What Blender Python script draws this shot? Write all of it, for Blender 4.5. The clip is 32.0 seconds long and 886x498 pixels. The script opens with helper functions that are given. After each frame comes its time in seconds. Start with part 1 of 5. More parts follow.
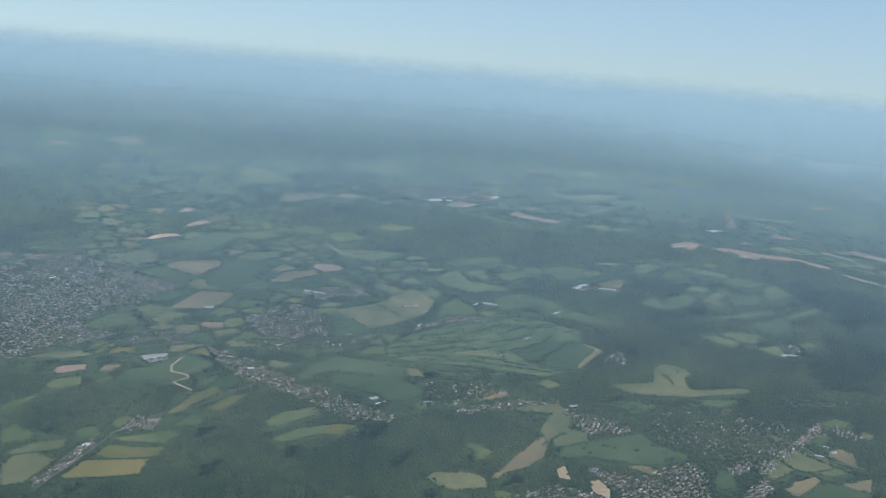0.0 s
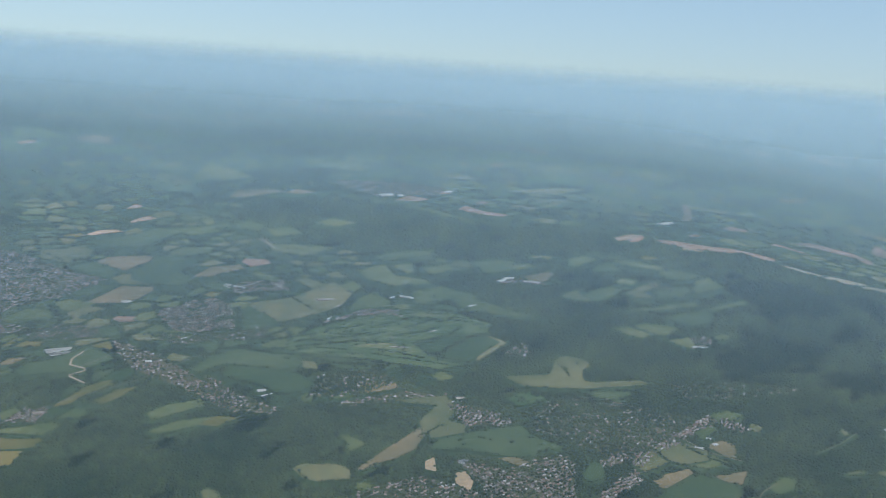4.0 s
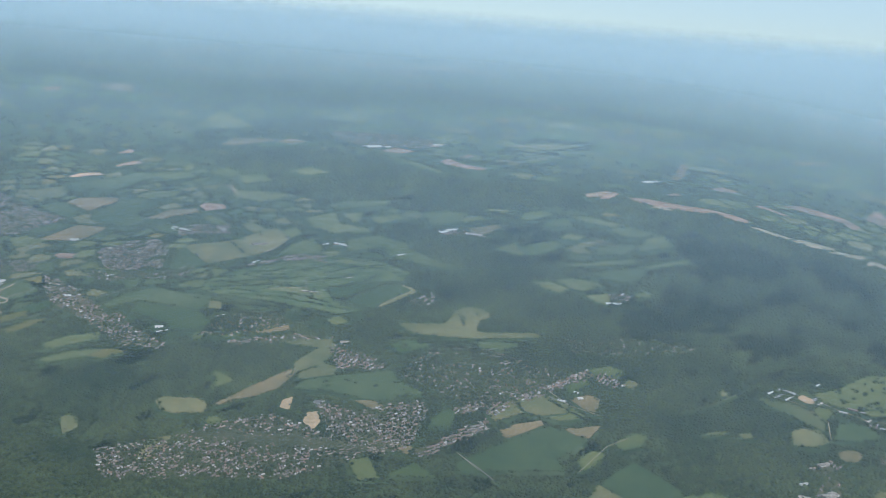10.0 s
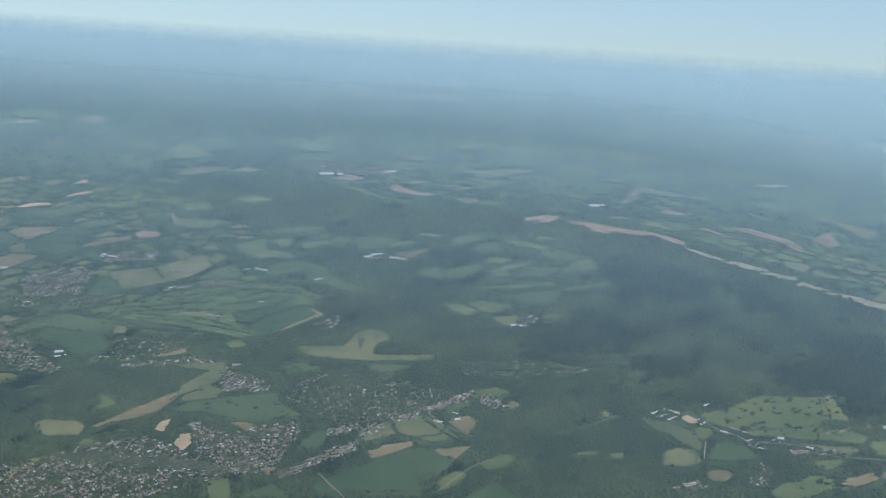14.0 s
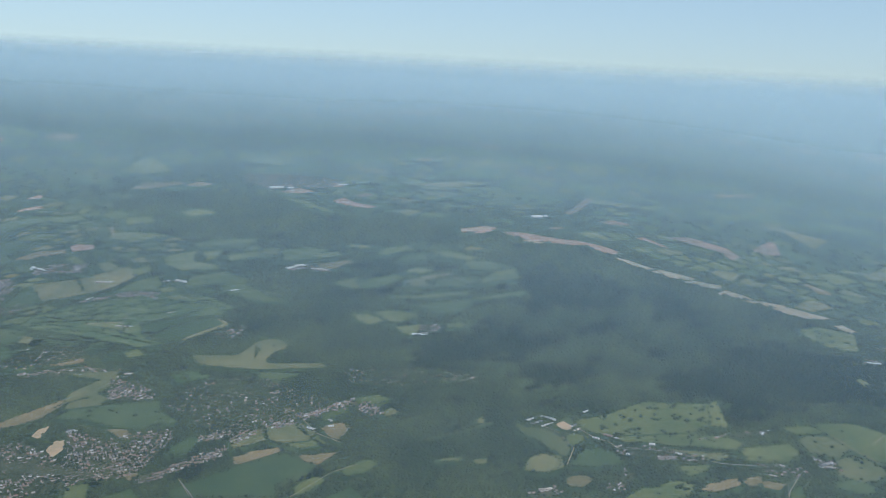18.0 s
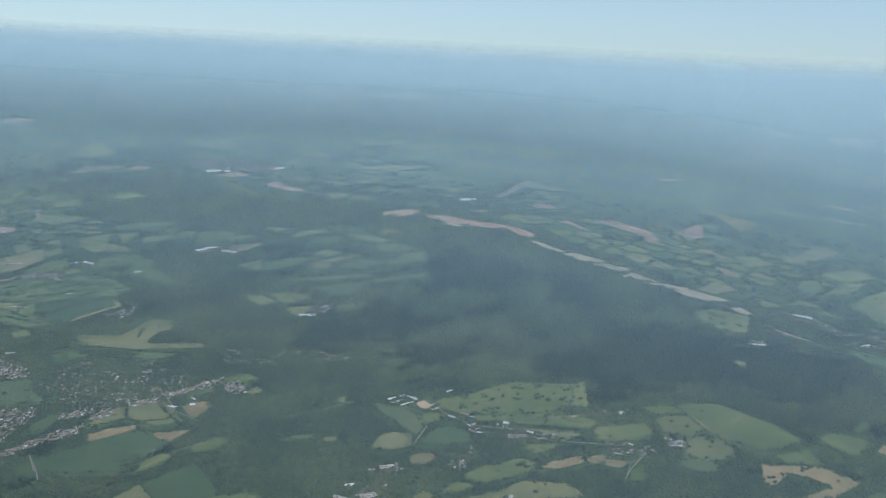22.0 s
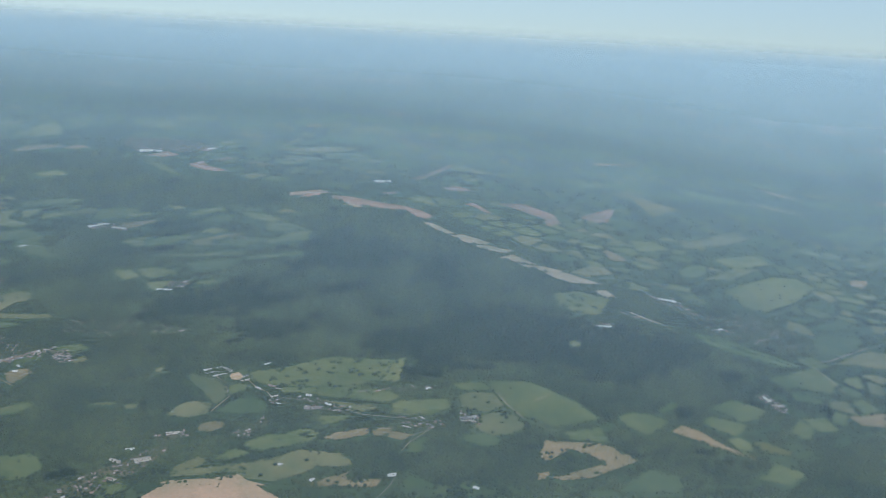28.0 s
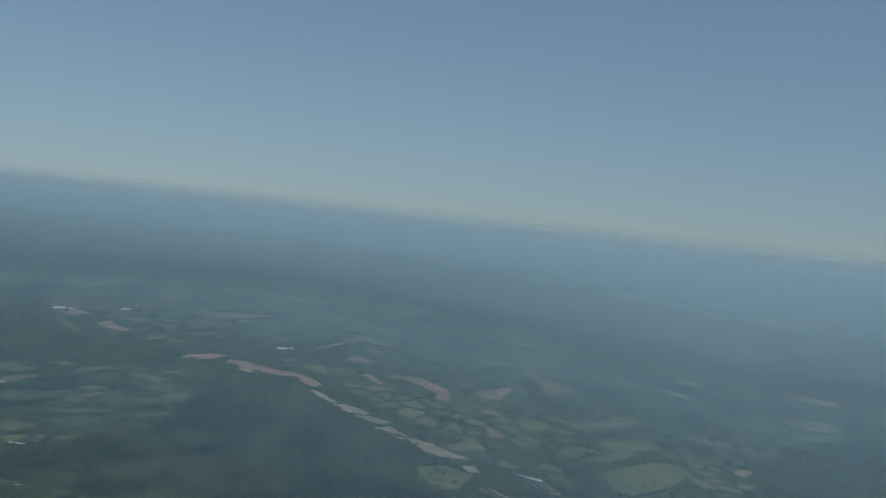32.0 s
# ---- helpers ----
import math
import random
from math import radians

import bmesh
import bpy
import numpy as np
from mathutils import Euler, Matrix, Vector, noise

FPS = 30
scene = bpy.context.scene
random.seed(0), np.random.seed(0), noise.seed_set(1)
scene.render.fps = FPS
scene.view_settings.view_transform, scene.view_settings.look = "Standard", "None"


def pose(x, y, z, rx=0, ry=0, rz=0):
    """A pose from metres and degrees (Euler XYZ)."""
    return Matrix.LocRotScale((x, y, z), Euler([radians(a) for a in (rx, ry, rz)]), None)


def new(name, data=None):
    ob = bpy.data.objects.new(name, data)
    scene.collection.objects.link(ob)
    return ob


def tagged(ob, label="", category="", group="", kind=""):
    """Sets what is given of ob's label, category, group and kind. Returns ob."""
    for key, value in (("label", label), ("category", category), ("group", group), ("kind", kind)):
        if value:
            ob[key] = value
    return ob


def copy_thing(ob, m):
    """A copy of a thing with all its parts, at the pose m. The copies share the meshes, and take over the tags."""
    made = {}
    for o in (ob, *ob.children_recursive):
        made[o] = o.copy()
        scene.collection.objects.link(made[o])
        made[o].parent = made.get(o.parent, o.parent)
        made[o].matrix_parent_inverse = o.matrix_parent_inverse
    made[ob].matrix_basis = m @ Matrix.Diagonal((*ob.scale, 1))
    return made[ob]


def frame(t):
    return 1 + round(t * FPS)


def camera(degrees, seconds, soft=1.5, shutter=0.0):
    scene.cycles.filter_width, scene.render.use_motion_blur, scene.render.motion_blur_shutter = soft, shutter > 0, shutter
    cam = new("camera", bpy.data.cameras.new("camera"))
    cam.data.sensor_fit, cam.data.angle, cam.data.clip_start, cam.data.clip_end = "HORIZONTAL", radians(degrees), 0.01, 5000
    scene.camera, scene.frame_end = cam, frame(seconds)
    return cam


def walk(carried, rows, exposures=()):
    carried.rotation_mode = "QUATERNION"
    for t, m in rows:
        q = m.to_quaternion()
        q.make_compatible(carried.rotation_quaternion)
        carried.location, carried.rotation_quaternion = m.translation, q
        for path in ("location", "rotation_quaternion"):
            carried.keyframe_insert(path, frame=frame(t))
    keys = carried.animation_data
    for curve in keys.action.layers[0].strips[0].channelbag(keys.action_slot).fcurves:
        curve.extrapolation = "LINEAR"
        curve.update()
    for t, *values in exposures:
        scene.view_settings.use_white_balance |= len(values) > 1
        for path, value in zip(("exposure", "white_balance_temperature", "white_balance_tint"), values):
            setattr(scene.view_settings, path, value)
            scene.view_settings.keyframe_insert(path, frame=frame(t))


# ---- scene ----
SOFT = 0.8
cam = camera(47.95, 32.0, soft=SOFT)
# seconds, place, and the turn about x, y and z
ROWS = [
    (0, 0, -0, 141.69, 78.67, -4.723, 0.814),
    (0.5, 7.96, 0.39, 141.9, 78.66, -5.104, 1.103),
    (1, 15.91, 0.79, 142.11, 78.527, -5.178, 1.382),
    (1.5, 23.87, 1.22, 142.29, 78.442, -4.539, 1.401),
    (2, 31.82, 1.7, 142.44, 78.381, -4.498, 1.686),
    (2.5, 39.76, 2.22, 142.54, 78.343, -4.058, 1.752),
    (3, 47.7, 2.75, 142.61, 78.321, -4.122, 2.115),
    (3.5, 55.64, 3.26, 142.65, 78.389, -4.044, 2.343),
    (5.5, 87.35, 5.24, 142.8, 78.857, -3.942, 3.595),
    (6, 95.26, 5.72, 142.85, 79.058, -3.878, 3.777),
    (6.5, 103.14, 6.21, 142.93, 79.112, -3.577, 4.165),
    (7, 110.96, 6.7, 143.05, 79.125, -3.769, 4.593),
    (7.5, 118.72, 7.21, 143.2, 78.992, -3.96, 5.086),
    (8, 126.41, 7.74, 143.37, 79.001, -3.276, 5.302),
    (8.5, 133.99, 8.3, 143.56, 78.838, -3.545, 5.783),
    (9, 141.45, 8.89, 143.75, 78.652, -3.95, 6.438),
    (9.5, 148.81, 9.54, 143.93, 76.29, -3.775, 8.053),
    (10, 156.12, 10.23, 144.08, 75.749, -4.391, 8.853),
    (10.5, 163.43, 10.98, 144.22, 76.822, -4.995, 9.488),
    (11, 170.78, 11.8, 144.34, 76.927, -4.274, 9.531),
    (11.5, 178.18, 12.69, 144.47, 77.296, -4.158, 9.516),
    (12, 185.64, 13.65, 144.6, 77.494, -3.871, 9.702),
    (12.5, 193.15, 14.66, 144.72, 77.503, -3.511, 9.976),
    (13, 200.69, 15.69, 144.85, 77.319, -3.314, 10.205),
    (13.5, 208.26, 16.7, 144.96, 77.235, -3.589, 10.35),
    (14, 215.84, 17.68, 145.05, 77.394, -3.422, 10.337),
    (14.5, 223.42, 18.61, 145.14, 77.595, -3.407, 10.676),
    (16.5, 253.62, 22.23, 145.51, 78.007, -3.275, 11.411),
    (17, 261.15, 23.14, 145.65, 78.055, -3.202, 11.551),
    (17.5, 268.68, 24.05, 145.85, 78.106, -3.167, 11.716),
    (18, 276.21, 24.93, 146.09, 78.232, -2.709, 11.721),
    (18.5, 283.73, 25.83, 146.35, 78.329, -2.372, 11.771),
    (19, 291.24, 26.75, 146.64, 78.297, -2.319, 11.939),
    (19.5, 298.75, 27.7, 146.93, 78.265, -2.373, 12.018),
    (20, 306.28, 28.69, 147.22, 78.14, -2.652, 12.11),
    (20.5, 313.83, 29.7, 147.51, 78, -2.625, 12.19),
    (21, 321.41, 30.72, 147.79, 77.829, -2.722, 12.336),
    (21.5, 329.03, 31.73, 148.08, 77.585, -2.729, 12.349),
    (22, 336.68, 32.7, 148.37, 77.347, -2.583, 12.379),
    (22.5, 344.37, 33.63, 148.68, 77.164, -2.665, 12.543),
    (23, 352.11, 34.53, 148.99, 77.027, -2.611, 12.624),
    (23.5, 359.9, 35.41, 149.33, 76.849, -2.631, 12.816),
    (24, 367.73, 36.31, 149.69, 76.64, -3.77, 13.267),
    (24.5, 375.62, 37.22, 150.06, 76.535, -3.354, 13.328),
    (25, 383.56, 38.14, 150.43, 76.531, -2.489, 13.389),
    (25.5, 391.56, 39.09, 150.81, 76.622, -2.879, 13.694),
    (27.5, 423.77, 43.03, 152.24, 76.421, -2.922, 14.732),
    (28, 431.83, 44.07, 152.56, 76.371, -2.869, 14.947),
    (28.5, 439.87, 45.16, 152.84, 76.323, -2.812, 15.167),
    (29, 447.86, 46.26, 153.07, 77.541, -2.766, 15.407),
    (29.5, 455.75, 47.34, 153.22, 80.57, -2.426, 15.513),
    (30, 463.53, 48.34, 153.3, 80.715, -6, 16.265),
    (30.5, 471.22, 49.24, 153.3, 83.302, -6.376, 16.487),
    (31, 478.84, 50.06, 153.24, 84.537, -7.041, 16.494),
    (31.5, 486.43, 50.83, 153.15, 85.631, -6.065, 16.164),
    (32, 494, 51.56, 153.04, 86.723, -5.724, 14.498),
]
EXPOSURES = [(0, 0.15, 5360, 5), (9.1, 0.15, 5360, 5), (10, 0.35, 5360, 5), (11, 0.24, 5360, 5), (13, 0.17, 5360, 5), (28.5, 0.15, 5360, 5), (30, -0.12, 5360, 5), (31, -0.58, 5360, 4), (32, -0.76, 5360, 3)]
# colours, strength and spacing of the see-through sheets that imitate distance haze
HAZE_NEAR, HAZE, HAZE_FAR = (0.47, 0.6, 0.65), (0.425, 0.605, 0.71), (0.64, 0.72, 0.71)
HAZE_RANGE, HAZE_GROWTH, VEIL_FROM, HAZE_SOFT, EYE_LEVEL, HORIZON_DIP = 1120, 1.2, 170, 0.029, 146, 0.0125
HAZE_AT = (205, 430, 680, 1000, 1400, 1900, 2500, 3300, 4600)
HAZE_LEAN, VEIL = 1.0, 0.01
walk(cam, [(t, pose(*row)) for t, *row in ROWS], EXPOSURES)
LAND = (12.88, 15.73, 0.54, -4.40, -4.16, -6.91, 1.56)

# ---- world and sun ----
SUN_EL, SUN_AZ = radians(56), radians(128)      # azimuth, clockwise from +y
world = bpy.data.worlds.new("sky")
scene.world = world
world.use_nodes = True
wn = world.node_tree.nodes
sky = wn.new("ShaderNodeTexSky")
sky.sky_type, sky.sun_disc = "NISHITA", False
sky.sun_elevation, sky.sun_rotation = SUN_EL, SUN_AZ
sky.altitude, sky.air_density, sky.dust_density, sky.ozone_density = 300, 1.3, 2.2, 2.0
wn["Background"].inputs["Strength"].default_value = 0.132
way = wn.new("ShaderNodeTexCoord")
dip = wn.new("ShaderNodeVectorMath")
dip.inputs[1].default_value = (0, 0, 0.11)     # the true horizon lies below eye level at this height
world.node_tree.links.new(way.outputs["Generated"], dip.inputs[0])
world.node_tree.links.new(dip.outputs[0], sky.inputs["Vector"])
clear = wn.new("ShaderNodeMix")
clear.data_type, clear.blend_type = "RGBA", "MULTIPLY"
clear.inputs["Factor"].default_value = 1.0
clear.inputs["B"].default_value = (1.17, 1.02, 0.9, 1)
world.node_tree.links.new(sky.outputs["Color"], clear.inputs["A"])
world.node_tree.links.new(clear.outputs["Result"], wn["Background"].inputs["Color"])
sun_data = bpy.data.lights.new("sun", "SUN")
sun_data.energy, sun_data.angle, sun_data.color = 3.0, radians(0.6), (1.0, 0.95, 0.87)
sun = new("sun", sun_data)
sun_way = Vector((math.sin(SUN_AZ) * math.cos(SUN_EL), math.cos(SUN_AZ) * math.cos(SUN_EL), math.sin(SUN_EL)))
sun.matrix_world = Matrix.Translation((0, 0, 300)) @ sun_way.to_track_quat("Z", "Y").to_matrix().to_4x4()


# ---- terrain ----
def height(x, y):
    """Height of the land: a broad vale that climbs gently towards the far hills."""
    u = np.clip((np.asarray(y, float) - 550) / 200, -1.1, 2.1)
    w = np.clip((np.asarray(x, float) - 150) / 200, -1.6, 1.9)
    a, b, c, d, e, f, g = LAND
    z = a + b * u + c * w + d * u * u + e * u * w + f * w * w + g * u ** 3
    far = np.clip((np.asarray(y, float) - 1000) / 2000, 0, 1)
    return z + (5 - z) * far * far * (3 - 2 * far)


# ---- materials ----
def material(name):
    m = bpy.data.materials.new(name)
    m.use_nodes = True
    return m, m.node_tree.nodes, m.node_tree.links


def noise_node(n, l, coord, scale, detail=4, rough=0.6):
    t = n.new("ShaderNodeTexNoise")
    t.inputs["Scale"].default_value, t.inputs["Detail"].default_value, t.inputs["Roughness"].default_value = scale, detail, rough
    l.new(coord, t.inputs["Vector"])
    return t.outputs["Fac"]


def ramp(n, l, fac, *stops):
    r = n.new("ShaderNodeValToRGB")
    e = r.color_ramp.elements
    while len(e) < len(stops):
        e.new(0.5)
    for k, (p, c) in zip(e, stops):
        k.position, k.color = p, (*c, 1)
    l.new(fac, r.inputs["Fac"])
    return r.outputs["Color"]


def mix(n, l, fac, a, b, kind="MIX"):
    m = n.new("ShaderNodeMix")
    m.data_type, m.blend_type = "RGBA", kind
    for socket, v in ((m.inputs["Factor"], fac), (m.inputs["A"], a), (m.inputs["B"], b)):
        if isinstance(v, tuple):
            socket.default_value = (*v, 1)
        elif isinstance(v, (int, float)):
            socket.default_value = v
        else:
            l.new(v, socket)
    return m.outputs["Result"]


def scaled(c, k):
    return tuple(min(1, v * k) for v in c)


def rough_material(name, colour, spread=0.35, big=0.03, fine=0.9, roughness=0.9, bump=0.0, per_object=0.3, streak=0.0, patches=0.0):
    """A matt ground or building surface: colour mottled at two scales, and shifted a little from object to object."""
    m, n, l = material(name)
    pos = n.new("ShaderNodeNewGeometry").outputs["Position"]
    lo, hi = (1 - spread, 1 - spread * 0.75, 1 - spread), (1 + spread * 1.1, 1 + spread * 0.6, 1 + spread * 0.5)
    c1 = ramp(n, l, noise_node(n, l, pos, big, 6, 0.65), (0.32, tuple(a * b for a, b in zip(colour, lo))), (0.7, tuple(a * b for a, b in zip(colour, hi))))
    c2 = ramp(n, l, noise_node(n, l, pos, fine, 5, 0.7), (0.25, (0.62, 0.66, 0.62)), (0.75, (1.25, 1.2, 1.15)))
    c = mix(n, l, 1.0, c1, c2, "MULTIPLY")
    # grazed, parched and trampled patches some metres across
    worn = ramp(n, l, noise_node(n, l, pos, 0.16, 5, 0.7), (0.45, (1, 1, 1)), (0.68, (1.22, 1.06, 1.0)))
    c = mix(n, l, patches, c, mix(n, l, 1.0, c, worn, "MULTIPLY"))
    if streak:
        w = n.new("ShaderNodeTexWave")
        w.inputs["Scale"].default_value, w.inputs["Distortion"].default_value = streak, 2.5
        l.new(pos, w.inputs["Vector"])
        c = mix(n, l, 0.35, c, ramp(n, l, w.outputs["Fac"], (0.0, (0.7, 0.75, 0.7)), (1.0, (1.1, 1.1, 1.05))), "MULTIPLY")
    rnd = n.new("ShaderNodeObjectInfo").outputs["Random"]
    c = mix(n, l, 1.0, c, ramp(n, l, rnd, (0.0, (1 - per_object, 1 - per_object * 0.7, 1 - per_object)), (1.0, (1 + per_object, 1 + per_object * 0.6, 1 + per_object * 0.4))), "MULTIPLY")
    b = n["Principled BSDF"]
    l.new(c, b.inputs["Base Color"])
    b.inputs["Roughness"].default_value = roughness
    b.inputs["Specular IOR Level"].default_value = 0.15
    return m


FIELD = {
    "grass": rough_material("pasture", (0.092, 0.115, 0.047), per_object=0.22, patches=0.7),
    "lush": rough_material("young_crop", (0.064, 0.092, 0.043), per_object=0.22, streak=0.25, patches=0.2),
    "fairway": rough_material("mown_grass", (0.074, 0.108, 0.046), spread=0.45, big=0.07, per_object=0.1, patches=0.6),
    "pale": rough_material("dry_pasture", (0.12, 0.128, 0.064), per_object=0.2, patches=0.8),
    "olive": rough_material("flowering_crop", (0.125, 0.12, 0.042), streak=0.3, patches=0.8),
    "tan": rough_material("hay_stubble", (0.18, 0.148, 0.088), per_object=0.2, streak=0.2, patches=0.7),
    "straw": rough_material("ripe_straw", (0.265, 0.225, 0.16), spread=0.3, per_object=0.12, patches=0.6),
    "sand": rough_material("bare_sand", (0.35, 0.26, 0.17), per_object=0.1),
    "clay": rough_material("bare_clay", (0.4, 0.27, 0.18), per_object=0.08),
    "soil": rough_material("ploughed_soil", (0.25, 0.18, 0.13), per_object=0.15),
    "redsoil": rough_material("ploughed_red_soil", (0.21, 0.15, 0.115), spread=0.5, per_object=0.15),
}
ROAD = rough_material("worn_asphalt", (0.17, 0.16, 0.14), per_object=0.1)

GRAVEL = rough_material("pale_gravel", (0.3, 0.24, 0.165), per_object=0.05)


def ground_material():
    m, n, l = material("wooded_farmland")
    pos = n.new("ShaderNodeNewGeometry").outputs["Position"]
    warp = n.new("ShaderNodeTexNoise")
    warp.inputs["Scale"].default_value = 0.006
    l.new(pos, warp.inputs["Vector"])
    add = n.new("ShaderNodeVectorMath")
    add.operation = "MULTIPLY_ADD"
    l.new(warp.outputs["Color"], add.inputs[0])
    add.inputs[1].default_value = (90, 60, 0)
    l.new(pos, add.inputs[2])
    flat = n.new("ShaderNodeVectorMath")
    flat.operation = "MULTIPLY"
    l.new(add.outputs[0], flat.inputs[0])
    flat.inputs[1].default_value = (1, 1.7, 0)
    cell = n.new("ShaderNodeTexVoronoi")
    cell.inputs["Scale"].default_value = 0.02
    l.new(flat.outputs[0], cell.inputs["Vector"])
    sep = n.new("ShaderNodeSeparateColor")
    l.new(cell.outputs["Color"], sep.inputs[0])
    fields = ramp(n, l, sep.outputs[0], (0.0, (0.04, 0.062, 0.03)), (0.4, (0.055, 0.085, 0.036)), (0.6, (0.075, 0.11, 0.047)),
                  (0.8, (0.095, 0.125, 0.06)), (0.94, (0.12, 0.13, 0.075)), (1.0, (0.19, 0.155, 0.11)))
    hedge = n.new("ShaderNodeTexVoronoi")
    hedge.feature = "DISTANCE_TO_EDGE"
    hedge.inputs["Scale"].default_value = 0.02
    l.new(flat.outputs[0], hedge.inputs["Vector"])
    # out towards the horizon only the larger blocks of crop, stubble and wood can be told apart
    broad = n.new("ShaderNodeTexVoronoi")
    broad.inputs["Scale"].default_value = 0.03
    l.new(add.outputs[0], broad.inputs["Vector"])
    sepb = n.new("ShaderNodeSeparateColor")
    l.new(broad.outputs["Color"], sepb.inputs[0])
    blocks = ramp(n, l, sepb.outputs[0], (0.0, (0.04, 0.06, 0.032)), (0.42, (0.055, 0.082, 0.042)), (0.62, (0.085, 0.112, 0.055)),
                  (0.8, (0.1, 0.12, 0.065)), (0.92, (0.16, 0.145, 0.1)), (1.0, (0.34, 0.28, 0.22)))
    line = ramp(n, l, hedge.outputs["Distance"], (0.05, (0, 0, 0)), (0.1, (1, 1, 1)))
    wood = (0.026, 0.042, 0.02)
    woods = ramp(n, l, noise_node(n, l, flat.outputs[0], 0.006, 5, 0.55), (0.44, (1, 1, 1)), (0.47, (0, 0, 0)))
    c = mix(n, l, line, wood, fields)
    c = mix(n, l, woods, c, wood)
    out_there = n.new("ShaderNodeMapRange")
    out_there.inputs["From Min"].default_value, out_there.inputs["From Max"].default_value = 1150, 1500
    outp = n.new("ShaderNodeSeparateXYZ")
    l.new(pos, outp.inputs[0])
    l.new(outp.outputs["Y"], out_there.inputs["Value"])
    c = mix(n, l, out_there.outputs[0], c, blocks)
    # the near country is woodland floor wherever no field was laid out
    sepp = n.new("ShaderNodeSeparateXYZ")
    l.new(pos, sepp.inputs[0])
    near = n.new("ShaderNodeMapRange")
    near.inputs["From Min"].default_value, near.inputs["From Max"].default_value = 700, 780
    l.new(sepp.outputs["Y"], near.inputs["Value"])
    rough_grass = ramp(n, l, sep.outputs[0], (0.0, (0.032, 0.05, 0.022)), (0.5, (0.044, 0.064, 0.028)), (1.0, (0.062, 0.078, 0.036)))
    c = mix(n, l, near.outputs[0], rough_grass, c)
    c = mix(n, l, 1.0, c, ramp(n, l, noise_node(n, l, pos, 0.12, 6, 0.75), (0.3, (0.55, 0.6, 0.55)), (0.7, (1.35, 1.3, 1.2))), "MULTIPLY")
    # copses, crops and lanes too small to tell apart out there
    wide = n.new("ShaderNodeVectorMath")
    wide.operation = "MULTIPLY"
    l.new(pos, wide.inputs[0])
    wide.inputs[1].default_value = (0.05, 0.055, 0)
    patch = ramp(n, l, noise_node(n, l, wide.outputs[0], 1.0, 5, 0.65), (0.36, (0.72, 0.74, 0.76)), (0.52, (0.95, 0.95, 0.95)), (0.7, (1.4, 1.32, 1.25)))
    c = mix(n, l, near.outputs[0], c, mix(n, l, 1.0, c, patch, "MULTIPLY"))
    b = n["Principled BSDF"]
    l.new(c, b.inputs["Base Color"])
    b.inputs["Roughness"].default_value = 0.95
    b.inputs["Specular IOR Level"].default_value = 0.135
    return m


def leaf_material(name, dark, light):
    m, n, l = material(name)
    geo = n.new("ShaderNodeNewGeometry")
    rnd = ramp(n, l, geo.outputs["Random Per Island"], (0.0, dark), (0.6, scaled(light, 0.8)), (1.0, light))
    big = ramp(n, l, noise_node(n, l, geo.outputs["Position"], 0.028, 5), (0.35, (0.52, 0.62, 0.66)), (0.68, (1.5, 1.3, 1.15)))
    fine = ramp(n, l, noise_node(n, l, geo.outputs["Position"], 2.5, 3), (0.3, (0.6, 0.6, 0.6)), (0.7, (1.3, 1.3, 1.2)))
    c = mix(n, l, 1.0, mix(n, l, 1.0, rnd, big, "MULTIPLY"), fine, "MULTIPLY")
    b = n["Principled BSDF"]
    l.new(c, b.inputs["Base Color"])
    b.inputs["Roughness"].default_value = 0.85
    b.inputs["Specular IOR Level"].default_value = 0.15
    return m


LEAF = leaf_material("broadleaf_foliage", (0.019, 0.032, 0.016), (0.055, 0.075, 0.033))
NEEDLE = leaf_material("conifer_foliage", (0.008, 0.018, 0.011), (0.02, 0.034, 0.018))
BARK = rough_material("bark", (0.1, 0.08, 0.06), fine=6)


def mottled(name, *colours, roughness=0.8):
    """A building surface whose colour differs from house to house."""
    m, n, l = material(name)
    geo = n.new("ShaderNodeNewGeometry")
    both = n.new("ShaderNodeMath")
    both.operation = "ADD"
    l.new(n.new("ShaderNodeObjectInfo").outputs["Random"], both.inputs[0])
    l.new(geo.outputs["Random Per Island"], both.inputs[1])
    wrap = n.new("ShaderNodeMath")
    wrap.operation = "FRACT"
    l.new(both.outputs[0], wrap.inputs[0])
    c = ramp(n, l, wrap.outputs[0], *[(i / (len(colours) - 1), k) for i, k in enumerate(colours)])
    c = mix(n, l, 1.0, c, ramp(n, l, noise_node(n, l, geo.outputs["Position"], 3.0), (0.3, (0.75, 0.75, 0.75)), (0.7, (1.15, 1.15, 1.15))), "MULTIPLY")
    b = n["Principled BSDF"]
    l.new(c, b.inputs["Base Color"])
    b.inputs["Roughness"].default_value = roughness
    return m


WALL = mottled("house_walls", (0.16, 0.105, 0.075), (0.24, 0.165, 0.12), (0.2, 0.13, 0.09), (0.36, 0.3, 0.24), (0.18, 0.12, 0.085), (0.46, 0.4, 0.33), (0.2, 0.14, 0.1), (0.22, 0.16, 0.12))
ROOF = mottled("house_roofs", (0.13, 0.075, 0.05), (0.25, 0.14, 0.095), (0.09, 0.08, 0.075), (0.2, 0.15, 0.115), (0.06, 0.055, 0.05), (0.17, 0.105, 0.075), (0.3, 0.22, 0.165), (0.085, 0.065, 0.055), (0.42, 0.37, 0.32), (0.15, 0.1, 0.075), (0.12, 0.11, 0.1))
WHITE = mottled("white_sheeting", (0.5, 0.45, 0.38), (0.7, 0.65, 0.56))
SLATE = mottled("grey_sheet_roof", (0.045, 0.047, 0.05), (0.1, 0.1, 0.1))
